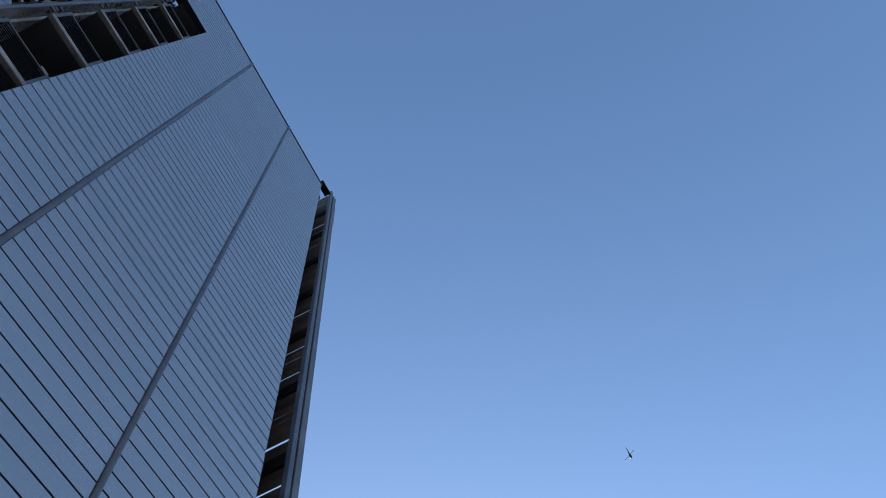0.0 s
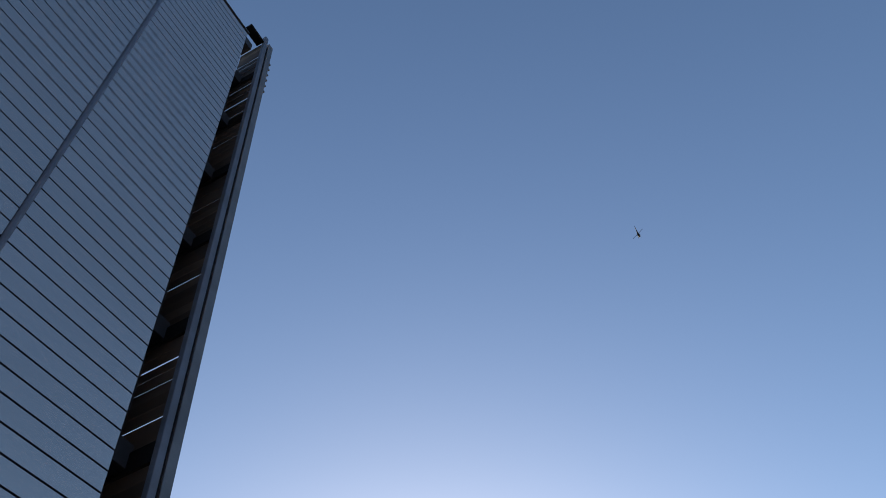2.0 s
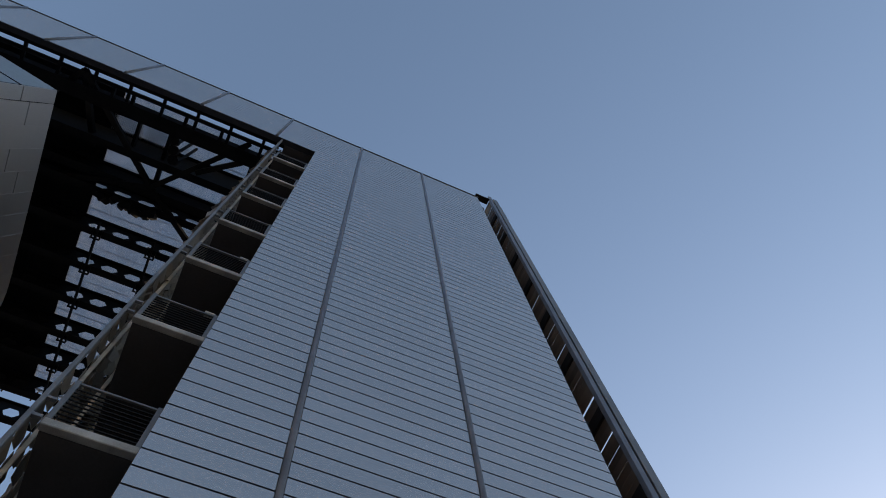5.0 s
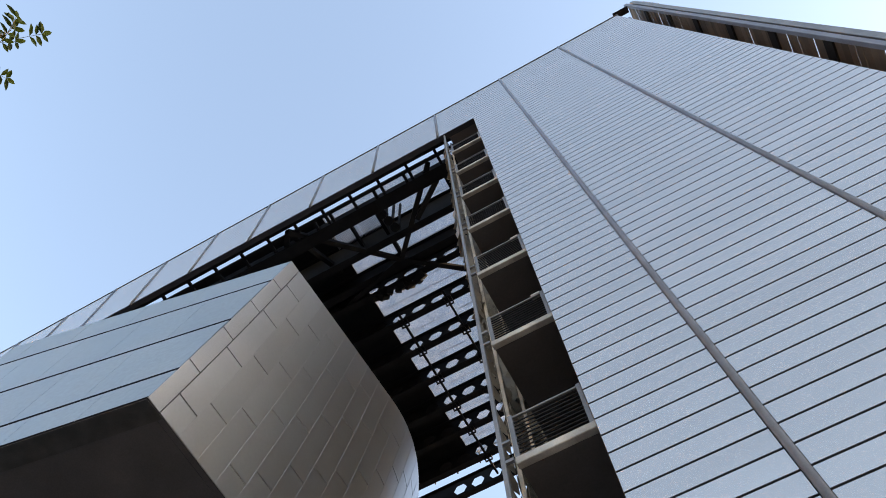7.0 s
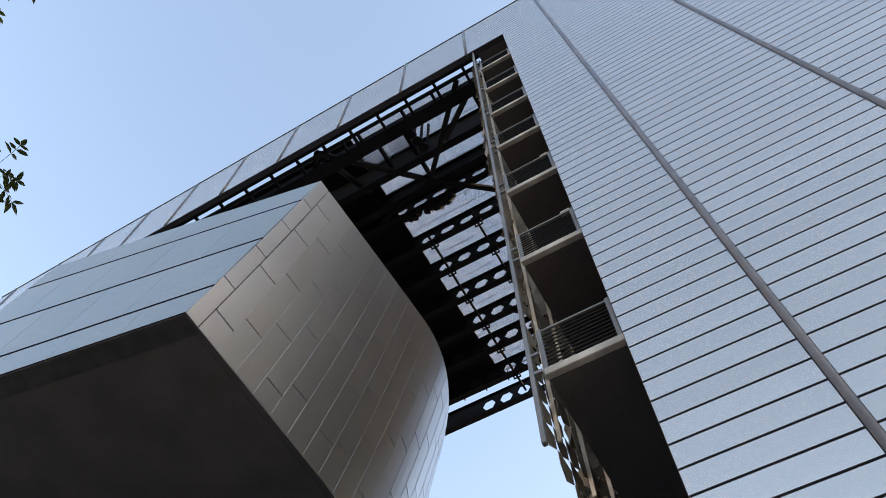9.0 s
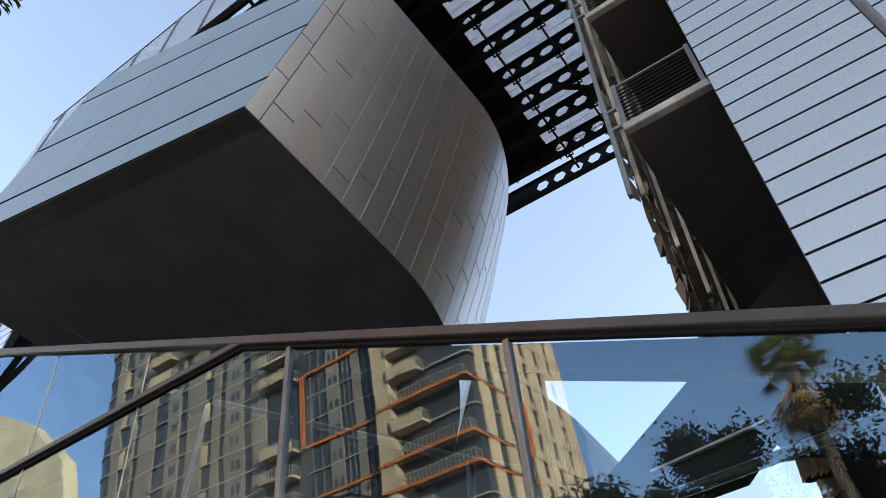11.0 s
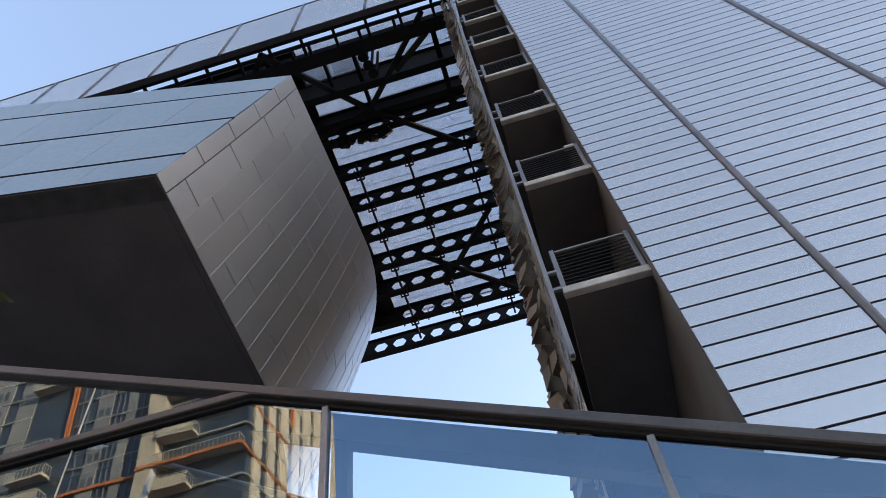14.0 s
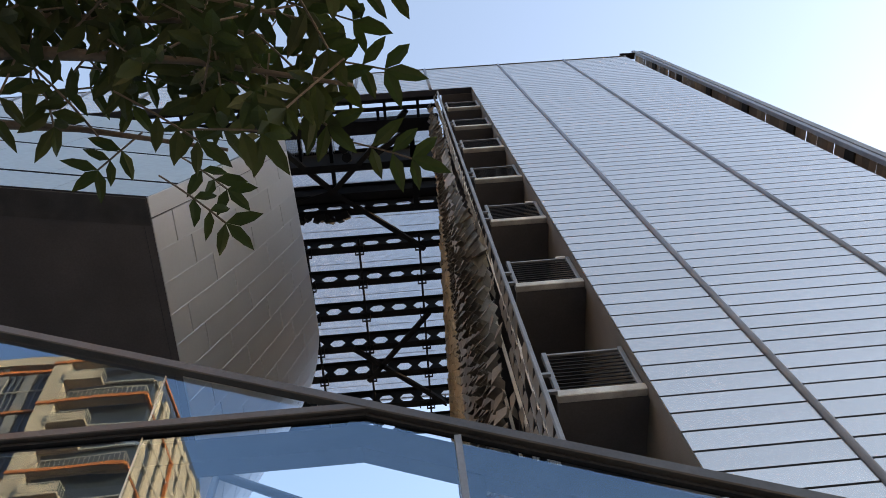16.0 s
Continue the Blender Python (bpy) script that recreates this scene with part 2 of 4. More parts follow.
for z in FLOORS:
    w = thing("walkway", (SLAB_L, SLAB_Y, z), "concrete walkway with a dark soffit and steel railing", "walkway", "walkways of the tower")
    part("slab_edge", one_box((SLAB_L, SLAB_Y, z - 0.02), (0.0, SLAB_Y + 0.12, z + 0.13), 0.012), CONCRETE, w, "weathered pale concrete edge")
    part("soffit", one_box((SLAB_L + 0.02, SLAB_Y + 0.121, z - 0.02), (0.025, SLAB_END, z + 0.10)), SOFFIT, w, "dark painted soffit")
    part("post", one_box((SLAB_L, SLAB_Y + 0.02, z + 0.131), (SLAB_L + 0.07, SLAB_Y + 0.10, z + 1.15), 0.006), GREYSTEEL, w)
    part("post", one_box((-0.09, SLAB_Y + 0.02, z + 0.131), (-0.02, SLAB_Y + 0.10, z + 1.15), 0.006), GREYSTEEL, w)
    part("top_rail", one_box((SLAB_L + 0.071, SLAB_Y + 0.03, z + 1.08), (-0.091, SLAB_Y + 0.07, z + 1.12), 0.006), GREYSTEEL, w)
    for k in range(9):
        zz = z + 0.24 + k * 0.09
        part("rail", one_box((SLAB_L + 0.071, SLAB_Y + 0.045, zz), (-0.091, SLAB_Y + 0.062, zz + 0.018)), STEEL, w)
    if 13 < z < 17:
        part("junction_box", one_box((-0.27, SLAB_Y + 0.02, z + 1.121), (-0.08, SLAB_Y + 0.12, z + 1.19), 0.008), CONCRETE, w, "pale box on the rail")
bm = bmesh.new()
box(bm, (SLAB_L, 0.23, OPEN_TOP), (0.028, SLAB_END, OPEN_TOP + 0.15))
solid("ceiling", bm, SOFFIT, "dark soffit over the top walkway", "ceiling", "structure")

# ---- sunshade screen of folded plates ----
SCR_X = -1.36
screen = thing("sunshade_screen", (SCR_X, 0.2, 8.0), "tall undulating screen of folded metal plates", "sunshade")
part("front_post", one_box((-1.40, 0.04, 8.65), (-1.335, 0.12, 32.9), 0.01), GREYSTEEL, screen, "grey steel front post")


def hex_plate(bm, p, w, h, swing, tip, crease):
    """A creased six-sided plate: swing turns its rear edge outwards, tip leans its head outwards (radians)."""
    turn = Matrix.Rotation(swing, 3, "Z") @ Matrix.Rotation(-tip, 3, "Y")
    outline = ((-0.5, -0.30), (0, -0.56), (0.5, -0.30), (0.5, 0.30), (0, 0.56), (-0.5, 0.30))
    front, back = ([bm.verts.new(Vector(p) + turn @ Vector((dx - crease * (0.5 - abs(u)), u * w, v * h))) for u, v in outline] for dx in (-0.004, 0.004))
    bm.faces.new((front[0], front[1], front[4], front[5]))
    bm.faces.new((front[1], front[2], front[3], front[4]))
    bm.faces.new((back[5], back[4], back[1], back[0]))
    bm.faces.new((back[4], back[3], back[2], back[1]))
    for i in range(6):
        bm.faces.new((front[i], back[i], back[(i + 1) % 6], front[(i + 1) % 6]))


def stance(y, z, rnd):
    """How a plate stands at a place of the screen: its swing, tip and distance out."""
    flat = min(1.0, max(0.0, (0.7 + 0.30 * max(0.0, 16.5 - z) - y) / 0.5))
    wave = math.sin(z * 0.62 + y * 0.35) + 0.6 * math.sin(z * 0.27 - y * 0.6 + 1.0)
    rear = min(1.0, max(0.0, (y - 6.6 + 0.5 * max(0.0, z - 22)) / 1.4))
    mid = (1 - flat) * (1 - rear)
    tip = mid * (-0.35 + 0.25 * wave + rnd.uniform(-0.25, 0.25))
    swing = mid * rnd.uniform(-0.45, 0.05) + rear * (0.35 + 0.12 * wave + rnd.uniform(-0.2, 0.2))
    out = mid * (0.10 + 0.06 * wave + rnd.uniform(0, 0.04)) + rear * rnd.uniform(0.03, 0.10)
    return swing, tip, max(0.0, out), 0.05 + 0.38 * mid + 0.32 * rear, rear > 0.6


rnd = random.Random(4)
rest, golden = bmesh.new(), bmesh.new()
near = 0
for i in range(52):
    for j in range(39):
        y, z = 0.36 + 0.44 * j, 8.72 + 0.46 * i + (0.23 if j % 2 else 0)
        if y < 3 and z < 16 and (i * 5 + j * 3) % 7 == 0:
            continue
        swing, tip, out, crease, gold = stance(y, z, rnd)
        b2 = bmesh.new() if z < 14.5 and y < 6.5 and near < 300 else golden if gold else rest
        hex_plate(b2, (SCR_X - 0.02 - out, y, z), 0.41, 0.42, swing, tip, crease)
        if b2 not in (rest, golden):
            part("plate", b2, SCRIM, screen)
            near += 1
for z in FLOORS:
    part("arm", one_box((-1.334, 0.05, z + 0.42), (SLAB_L - 0.001, 0.10, z + 0.47)), GREYSTEEL, screen)
    part("arm", one_box((-1.334, 0.05, z - 0.01), (SLAB_L - 0.001, 0.10, z + 0.05)), GREYSTEEL, screen)
part("further_plate", rest, SCRIM, screen, kind="stuff")
part("golden_plate", golden, SUNLIT_SCRIM, screen, "rear plates with warm sunlight put into their colour", kind="stuff")
for j in range(16):
    y = 0.66 + j * 1.1
    part("carrier", one_box((-1.375, y, 9.3), (-1.315, y + 0.035, 32.8)), RAILMETAL, screen)

# ---- roof deck over the opening ----
BEAM_Z, BEAM_TOP = 35.9, 37.35
DECK_X0, DECK_X1 = -9.0, -1.0


def castellated(bm, y, x0, x1, zb, zt, hole=True):
    """A beam with flanges and a web pierced by six-sided holes."""
    box(bm, (x0, y - 0.17, zb), (x1, y + 0.17, zb + 0.05))
    box(bm, (x0, y - 0.17, zt - 0.05), (x1, y + 0.17, zt))
    if not hole:
        box(bm, (x0, y - 0.02, zb + 0.05), (x1, y + 0.02, zt - 0.05))
        return
    step, hw, hh, zm = 1.12, 0.42, 0.36, (zb + zt) / 2
    n = int((x1 - x0) / step)
    lo, hi = zb + 0.05, zt - 0.05
    for s in (-0.02, 0.02):
        for k in range(n):
            a = x0 + k * step
            c = a + step / 2
            P = lambda x, z: bm.verts.new((x, y + s, z))
            L, Q, R, S = P(c - hw, zm), P(c - hw / 2, zm + hh), P(c + hw / 2, zm + hh), P(c + hw, zm)
            T, U = P(c + hw / 2, zm - hh), P(c - hw / 2, zm - hh)
            A0, A1, B0, B1 = P(a, lo), P(a, hi), P(a + step, lo), P(a + step, hi)
            for f in ((A0, U, L, Q, A1), (A1, Q, R, B1), (B1, R, S, T, B0), (B0, T, U, A0)):
                bm.faces.new(f)


roof = thing("roof_deck", (-9, 9, 37), "dark steel roof platform with open grating", "roof", kind="structure")
BEAMS = [8.2, 10.0, 11.85, 13.7, 15.4, 17.35, 19.1]
for y in BEAMS:
    bm = bmesh.new()
    castellated(bm, y, -10.98, -0.9, BEAM_Z, BEAM_TOP)
    castellated(bm, y, -30.5, -10.98, BEAM_Z, BEAM_TOP, False)
    part("castellated_beam", bm, STEEL, roof, "dark beam pierced by six-sided holes")
for y, zb, hole in ((3.75, 34.7, False), (5.45, 35.75, False), (6.25, 35.85, True)):
    bm = bmesh.new()
    castellated(bm, y, -30.5, -0.9, zb, BEAM_TOP, hole)
    part("plate_girder", bm, STEEL, roof)
part("box_girder", one_box((-30, 1.38, 33.2), (-1.3, 1.95, 33.9), 0.01), STEEL, roof)
for y in (0.52, 0.86):
    part("edge_rail", one_box((-30, y, 33.2), (-1.3, y + 0.13, 33.45)), STEEL, roof)
for k in range(20):
    x = -2.2 - 1.4 * k
    part("edge_tie", one_box((x, 0.30, 33.26), (x + 0.12, 1.37, 33.40)), STEEL, roof)
for k in range(9):
    x = -1.9 - 3.05 * k
    part("hanger", one_box((x, 0.6, 33.76), (x + 0.16, 0.76, 37.0)), STEEL, roof)
for x in (-8.4, -7.6, -5.4, -3.9):
    part("tie", one_box((x, 1.0, 33.3), (x + 0.12, 1.38, 33.5)), STEEL, roof)
bm = bmesh.new()
box(bm, (-30.5, 1.9, BEAM_TOP + 0.01), (DECK_X0, 18.2, BEAM_TOP + 0.12))
part("solid_deck", bm, STEEL, roof, "solid black deck")
bm = bmesh.new()
for k in range(int((DECK_X1 - DECK_X0) / 0.0262)):
    x = DECK_X0 + k * 0.0262
    box(bm, (x, 1.9, BEAM_TOP + 0.01), (x + 0.0138, 18.0, BEAM_TOP + 0.025))
for k in range(26):
    box(bm, (DECK_X0, 2.2 + k * 0.61, BEAM_TOP + 0.027), (DECK_X1, 2.23 + k * 0.61, BEAM_TOP + 0.04))
part("grating", bm, GRATE, roof, "open grey bar grating", kind="stuff")
for x in (-7.9, -5.38, -2.45):
    part("hanger_rail", one_box((x - 0.05, 7.6, BEAM_Z - 0.16), (x + 0.05, 18.6, BEAM_Z - 0.01)), STEEL, roof)
    for y in BEAMS[:-1]:
        bm = bmesh.new()
        for dx in (-0.22, 0.16):
            box(bm, (x + dx, y - 0.25, BEAM_Z - 0.12), (x + dx + 0.06, y + 0.25, BEAM_Z - 0.005))
        for dy in (-0.25, 0.0, 0.19):
            box(bm, (x - 0.22, y + dy, BEAM_Z - 0.20), (x + 0.22, y + dy + 0.06, BEAM_Z - 0.121))
        part("clamp", bm, STEEL, roof)
NODE_A, NODE_B = (-9.5, 0.75, 33.1), (-6.3, 5.14, 35.7)
BRACES = [(NODE_A, NODE_B), (NODE_B, (-2.65, 1.06, 33.3)), ((-4.4, 3.3, 34.3), (-2.65, 1.9, 33.4)), (NODE_B, (-2.2, 8.4, 35.8)),
          ((-5.6, 15.6, 35.8), (-2.2, 11.9, 35.8)), ((-6.2, 13.6, 35.8), (-1.6, 17.4, 35.8)), (NODE_A, (-9.3, 4.4, 36.2)), (NODE_A, (-12.6, 4.4, 35.9)), (NODE_B, (-9.4, 5.9, 35.8))]
for p, q in BRACES:
    bm = bmesh.new()
    bar(bm, p, q, 0.22, 0.24)
    part("brace", bm, STEEL, roof)
for x, y0, y1, w in ((-2.45, 2.0, 6.2, 0.24), (-6.2, 2.0, 5.4, 0.16), (-7.6, 2.0, 3.7, 0.12)):
    part("cross_beam", one_box((x - w / 2, y0, 35.65), (x + w / 2, y1, 36.05)), STEEL, roof)
for k in range(20):
    x = -1.6 - 1.45 * k
    part("guard_post", one_box((x, 18.55, BEAM_TOP), (x + 0.07, 18.62, BEAM_TOP + 1.1)), STEEL, roof)
part("guard_rail", one_box((-30, 18.56, BEAM_TOP + 1.1), (-1.2, 18.61, BEAM_TOP + 1.16)), STEEL, roof)
# floodlights and mesh panels hung under the deck
rnd = random.Random(31)
for dx in (0.6, 1.0, 1.32, 1.75, 2.02, 2.4, 2.85, 3.15):
    x = -8.95 + dx
    y = 6.45 + rnd.uniform(-0.12, 0.12)
    lamp = thing("floodlight", (x, y, 35.6), "small black floodlight hung under the roof deck", "floodlight", "floodlights under the roof")
    part("yoke", one_box((x - 0.03, y - 0.04, 35.62), (x + 0.03, y + 0.04, 35.87)), STEEL, lamp)
    bm = bmesh.new()
    tilt = rnd.uniform(-0.16, 0.16)
    bar(bm, (x - tilt, y + 0.05, 35.78), (x + tilt, y - 0.16, 35.48 - rnd.uniform(0, 0.1)), 0.30, 0.26)
    bevel(bm, 0.03)
    part("head", bm, STEEL, lamp)
    bm = bmesh.new()
    bar(bm, (x + tilt, y - 0.17, 35.47), (x + tilt * 1.4, y - 0.22, 35.38), 0.34, 0.30)
    part("visor", bm, STEEL, lamp)
for x, y in ((-5.45, 2.3), (-5.35, 2.7), (-5.25, 3.1)):
    lamp = thing("floodlight", (x, y, 33.6), "small black floodlight on a bracket below the roof deck", "floodlight", "floodlights under the roof")
    part("yoke", one_box((x - 0.05, y - 0.05, 33.6), (x + 0.05, y + 0.05, 37.3)), STEEL, lamp)
    bm = bmesh.new()
    tube(bm, [(x, y, 33.75), (x - 0.05, y - 0.12, 33.5), (x - 0.08, y - 0.2, 33.3)], [0.12, 0.20, 0.22], 10)
    part("head", bm, STEEL, lamp)
for x0 in (-9.0, -7.5):
    bm = bmesh.new()
    for k in range(18):
        box(bm, (x0 + k * 0.08, 2.1, 36.9), (x0 + k * 0.08 + 0.022, 3.6, 36.92))
        box(bm, (x0, 2.1 + k * 0.083, 36.925), (x0 + 1.4, 2.1 + k * 0.083 + 0.022, 36.945))
    part("mesh_panel", bm, GREYSTEEL, roof, "perforated grey mesh panel")

# ---- sculpted volume inside the opening ----
VTR, VBR = Vector((-5.96, -1.07, 20.96)), Vector((-7.16, -1.92, 13.63))
VTL, VBL = Vector((-14.95, -2.45, 22.1)), Vector((-14.6, -3.12, 13.63))
volume = thing("metal_clad_volume", (-9, 2, 13.6), "overhanging curved building volume clad in warm zinc panels", "building")


def side_top(s):
    """Upper rim of the curved flank, s metres back from the front."""
    x = -5.96 + 0.05 * s - 0.0012 * s * s - 0.10 * max(0, s - 5.2) ** 2
    return Vector((x, -1.07 + s, 20.96))


def side_bot(s):
    x = -7.16 - 0.012 * s - 0.07 * max(0, s - 4.5) ** 2
    return Vector((x, -1.92 + s * 1.02, 13.63))


def flank(s, k):
    p = side_bot(s).lerp(side_top(s), k)
    p.x += 0.10 * math.sin(k * math.pi)
    return p


SMAX = 12.2
bm = bmesh.new()
grid = [[bm.verts.new(flank(SMAX * i / 60, k / 8) + Vector((-0.14, 0, 0))) for k in range(9)] for i in range(61)]
for i in range(60):
    for k in range(8):
        bm.faces.new((grid[i][k], grid[i + 1][k], grid[i + 1][k + 1], grid[i][k + 1]))
part("flank_backing", bm, BACKING, volume, smooth=True)


def flank_panel(s0, s1, k0, k1):
    bm = bmesh.new()
    g = 0.006
    ss = [s0 + g + (s1 - s0 - 2 * g) * i / 2 for i in range(3)]
    kk = [k0 + 0.0026 + (k1 - k0 - 0.0052) * i / 3 for i in range(4)]
    f = [[bm.verts.new(flank(s, k)) for k in kk] for s in ss]
    b = [[bm.verts.new(flank(s, k) + Vector((-0.03, 0, 0))) for k in kk] for s in ss]
    for i in range(2):
        for j in range(3):
            bm.faces.new((f[i][j], f[i + 1][j], f[i + 1][j + 1], f[i][j + 1]))
    rim = [(i, 0) for i in range(3)] + [(2, j) for j in range(1, 4)] + [(i, 3) for i in (1, 0)] + [(0, j) for j in (2, 1)]
    for (i, j), (i2, j2) in zip(rim, rim[1:] + rim[:1]):
        bm.faces.new((f[i][j], b[i][j], b[i2][j2], f[i2][j2]))
    return bm


strip = 0.58
rnd = random.Random(7)
cuts = {0: [0.10, 0.37, 0.62, 0.87], 1: [0.25, 0.54, 0.81], 2: [0.16, 0.44, 0.73]}
for k in range(5):
    part("corner_trim", flank_panel(0.0, 0.36, k / 5, (k + 1) / 5), TRIMMETAL, volume)
for i in range(int((SMAX - 0.36) / strip)):
    ks = [0.0] + [c + rnd.uniform(-0.02, 0.02) for c in cuts[(i * 2) % 3]] + [1.0]
    for k0, k1 in zip(ks, ks[1:]):
        part("panel", flank_panel(0.37 + i * strip, 0.37 + (i + 1) * strip, k0, k1), ZINC, volume)
    bm = bmesh.new()
    s1 = 0.37 + (i + 1) * strip
    cols_ = [[bm.verts.new(flank(s1 + ds, 0.002 + 0.996 * k / 8) + Vector((dx, 0, 0))) for k in range(9)] for ds, dx in ((-0.008, -0.02), (-0.0075, 0.0075), (0.0075, 0.0075), (0.008, -0.02))]
    for a, b in zip(cols_, cols_[1:]):
        for k in range(8):
            bm.faces.new((a[k], b[k], b[k + 1], a[k + 1]))
    part("standing_seam", bm, ZINC, volume, "flat lock seam between zinc sheets")


def front_point(u, v):
    """A point of the front face: u from the near corner to the far one, v up."""
    return VBR.lerp(VBL, u).lerp(VTR.lerp(VTL, u), v)


NF = (VBL - VBR).cross(VTR - VBR).normalized()
if NF.y > 0:
    NF = -NF
bm = bmesh.new()
bm.faces.new([bm.verts.new(front_point(u, v) - NF * 0.11) for u, v in ((0, 0), (1, 0), (1, 1), (0, 1))])
part("front_backing", bm, BACKING, volume)


def slab_on_front(u0, u1, v0, v1, out, thick):
    bm = bmesh.new()
    q = [front_point(u, v) for u, v in ((u0, v0), (u1, v0), (u1, v1), (u0, v1))]
    f = [bm.verts.new(p + NF * out) for p in q]
    b = [bm.verts.new(p + NF * (out - thick)) for p in q]
    bm.faces.new(f)
    bm.faces.new(b[::-1])
    for i in range(4):
        bm.faces.new((f[i], b[i], b[(i + 1) % 4], f[(i + 1) % 4]))
    return bm


VROWS = [0.0, 0.152, 0.468, 0.795, 1.0]
for r, (v0, v1) in enumerate(zip(VROWS, VROWS[1:])):
    us = [0.0] + [c + (0.08 if r % 2 else 0) for c in (0.20, 0.41, 0.62, 0.82)] + [1.0]
    for u0, u1 in zip(us, us[1:]):
        shaded_underside(part("fascia_panel", slab_on_front(u0 + 0.0006, u1 - 0.0006, v0 + 0.0075, v1 - 0.0075, 0.0, 0.09), FASCIA, volume).data)
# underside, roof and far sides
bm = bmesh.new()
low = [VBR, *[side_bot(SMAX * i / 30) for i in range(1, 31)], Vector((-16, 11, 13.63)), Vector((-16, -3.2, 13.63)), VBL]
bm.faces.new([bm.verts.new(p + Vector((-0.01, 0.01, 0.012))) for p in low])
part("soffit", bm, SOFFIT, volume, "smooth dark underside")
bm = bmesh.new()
inn = Vector((-0.02, 0.5, 0))
q = [VBR + Vector((-0.03, 0.02, 0)), VBR + inn, VBL + inn, VBL + Vector((0, 0.02, 0))]
f = [bm.verts.new(p + Vector((0, 0, -0.012))) for p in q]
b = [bm.verts.new(p + Vector((0, 0, 0.006))) for p in q]
bm.faces.new(f)
bm.faces.new(b[::-1])
for i in range(4):
    bm.faces.new((f[i], b[i], b[(i + 1) % 4], f[(i + 1) % 4]))
part("drip_edge", bm, FRAME, volume, "slim metal edge strip under the front")
bm = bmesh.new()
high = [VTR, *[side_top(SMAX * i / 30) for i in range(1, 31)], Vector((-16, 14, 21.0)), VTL]
bm.faces.new([bm.verts.new(p + Vector((-0.02, 0.02, -0.01))) for p in high])
part("top", bm, ZINC, volume)
bm = bmesh.new()
bm.faces.new([bm.verts.new(p) for p in (VBL, VTL, Vector((-16, 14, 21)), Vector((-16, 14, 13.63)))])
part("far_side", bm, ZINC, volume)
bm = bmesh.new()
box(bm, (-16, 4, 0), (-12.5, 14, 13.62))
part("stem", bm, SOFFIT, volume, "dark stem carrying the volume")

# ---- steel fin and recess at the outer edge ----
fin = thing("edge_fin", (8.7, 0.3, 0), "tall grey steel fin with a dark recess", "facade fin")
part("channel", one_box((8.52, -0.03, 4.0), (8.68, 0.10, 38.4), 0.01), JOINT, fin, "dark grey steel channel")
part("outer_flange", one_box((8.76, -0.02, 4.0), (8.98, 0.10, 38.2), 0.01), GREYSTEEL, fin)
part("web", one_box((8.681, 0.03, 4.0), (8.759, 0.09, 37.9)), STEEL, fin)
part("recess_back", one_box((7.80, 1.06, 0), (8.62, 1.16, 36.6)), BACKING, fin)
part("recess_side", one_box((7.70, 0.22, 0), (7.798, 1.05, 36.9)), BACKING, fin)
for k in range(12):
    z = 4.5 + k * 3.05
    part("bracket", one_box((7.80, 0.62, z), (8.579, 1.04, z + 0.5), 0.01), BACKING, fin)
rnd = random.Random(17)
for k in range(11):
    z = 4.4 + k * 3.05
    part("bracket", one_box((8.52, 0.101, z), (8.60, 1.05, z + 0.42)), STEEL, fin, "black steel bracket")
    for q in range(9):
        a = z + 0.43 + q * 0.291
        gap = 0.06 if rnd.random() < (0.25 if k > 6 else 0.09) else 0.008
        d = rnd.uniform(-0.012, 0.012)
        part("louvre", one_box((8.58 + d, 0.101, a), (8.592 + d, 1.05, a + 0.291 - gap)), BROWN, fin)
part("head_frame", one_box((7.80, 0.0, 37.82), (8.519, 0.3, 37.95), 0.01), STEEL, fin)
for k in range(6):
    part("rung", one_box((8.981, 0.0, 34.6 + k * 0.45), (9.06, 0.06, 34.66 + k * 0.45)), GREYSTEEL, fin)
# Unseen rear length is added to keep bright sky off the zinc flank.
bm = bmesh.new()
box(bm, (0.3, 0.95, 0), (7.69, 36, TOP - 0.1))
solid("tower_body", bm, SIDEWALL, "plain tower body, its unseen rear added to block sky light", "building", "structure")
bm = bmesh.new()
box(bm, (-30, 0.95, 0), (OPEN_L, 20, TOP - 1.0))
solid("tower_body", bm, SIDEWALL, "plain body of the far tower behind its front wall", "building", "structure")

# ---- glazed stair wall, leaning out over the pavement ----
GY, GZ = -3.40, 4.88
LEAN = math.tan(radians(7))
MULLS = [1.64, 0.13, -1.375, -2.86, -4.35, -5.72, -7.2, -8.7]
G_OUT = Vector((0, -1, -LEAN)).normalized()


def rake(x):
    return 3.413 - 0.438 * x


def on_glass(x, z, out=0.0):
    """A point of the leaning glass plane, or out metres in front of it."""
    return Vector((x, GY - LEAN * (z - GZ), z)) + G_OUT * out


def glass_bar(p, q, w, h, b=0.0):
    """A bar between two points, its depth h square to the glass."""
    bm = bmesh.new()
    bar(bm, p, q, w, h, up=G_OUT)
    if b:
        bevel(bm, b)
    return bm


glazing = thing("window_1", (-3, GY, 0), "leaning and raking glass wall with dark bronze frames", "window", kind="structure")
TR = 4.85
TRX = (3.413 - TR) / 0.438
part("raking_coping", glass_bar(on_glass(3.2, rake(3.2), 0.02), on_glass(-10.2, rake(-10.2), 0.02), 0.058, 0.055, 0.006), FRAME, glazing)
part("gasket", glass_bar(on_glass(3.2, rake(3.2) - 0.052, 0.005), on_glass(TRX, rake(TRX) - 0.052, 0.005), 0.018, 0.03), STEEL, glazing, "black rubber gasket under the coping")
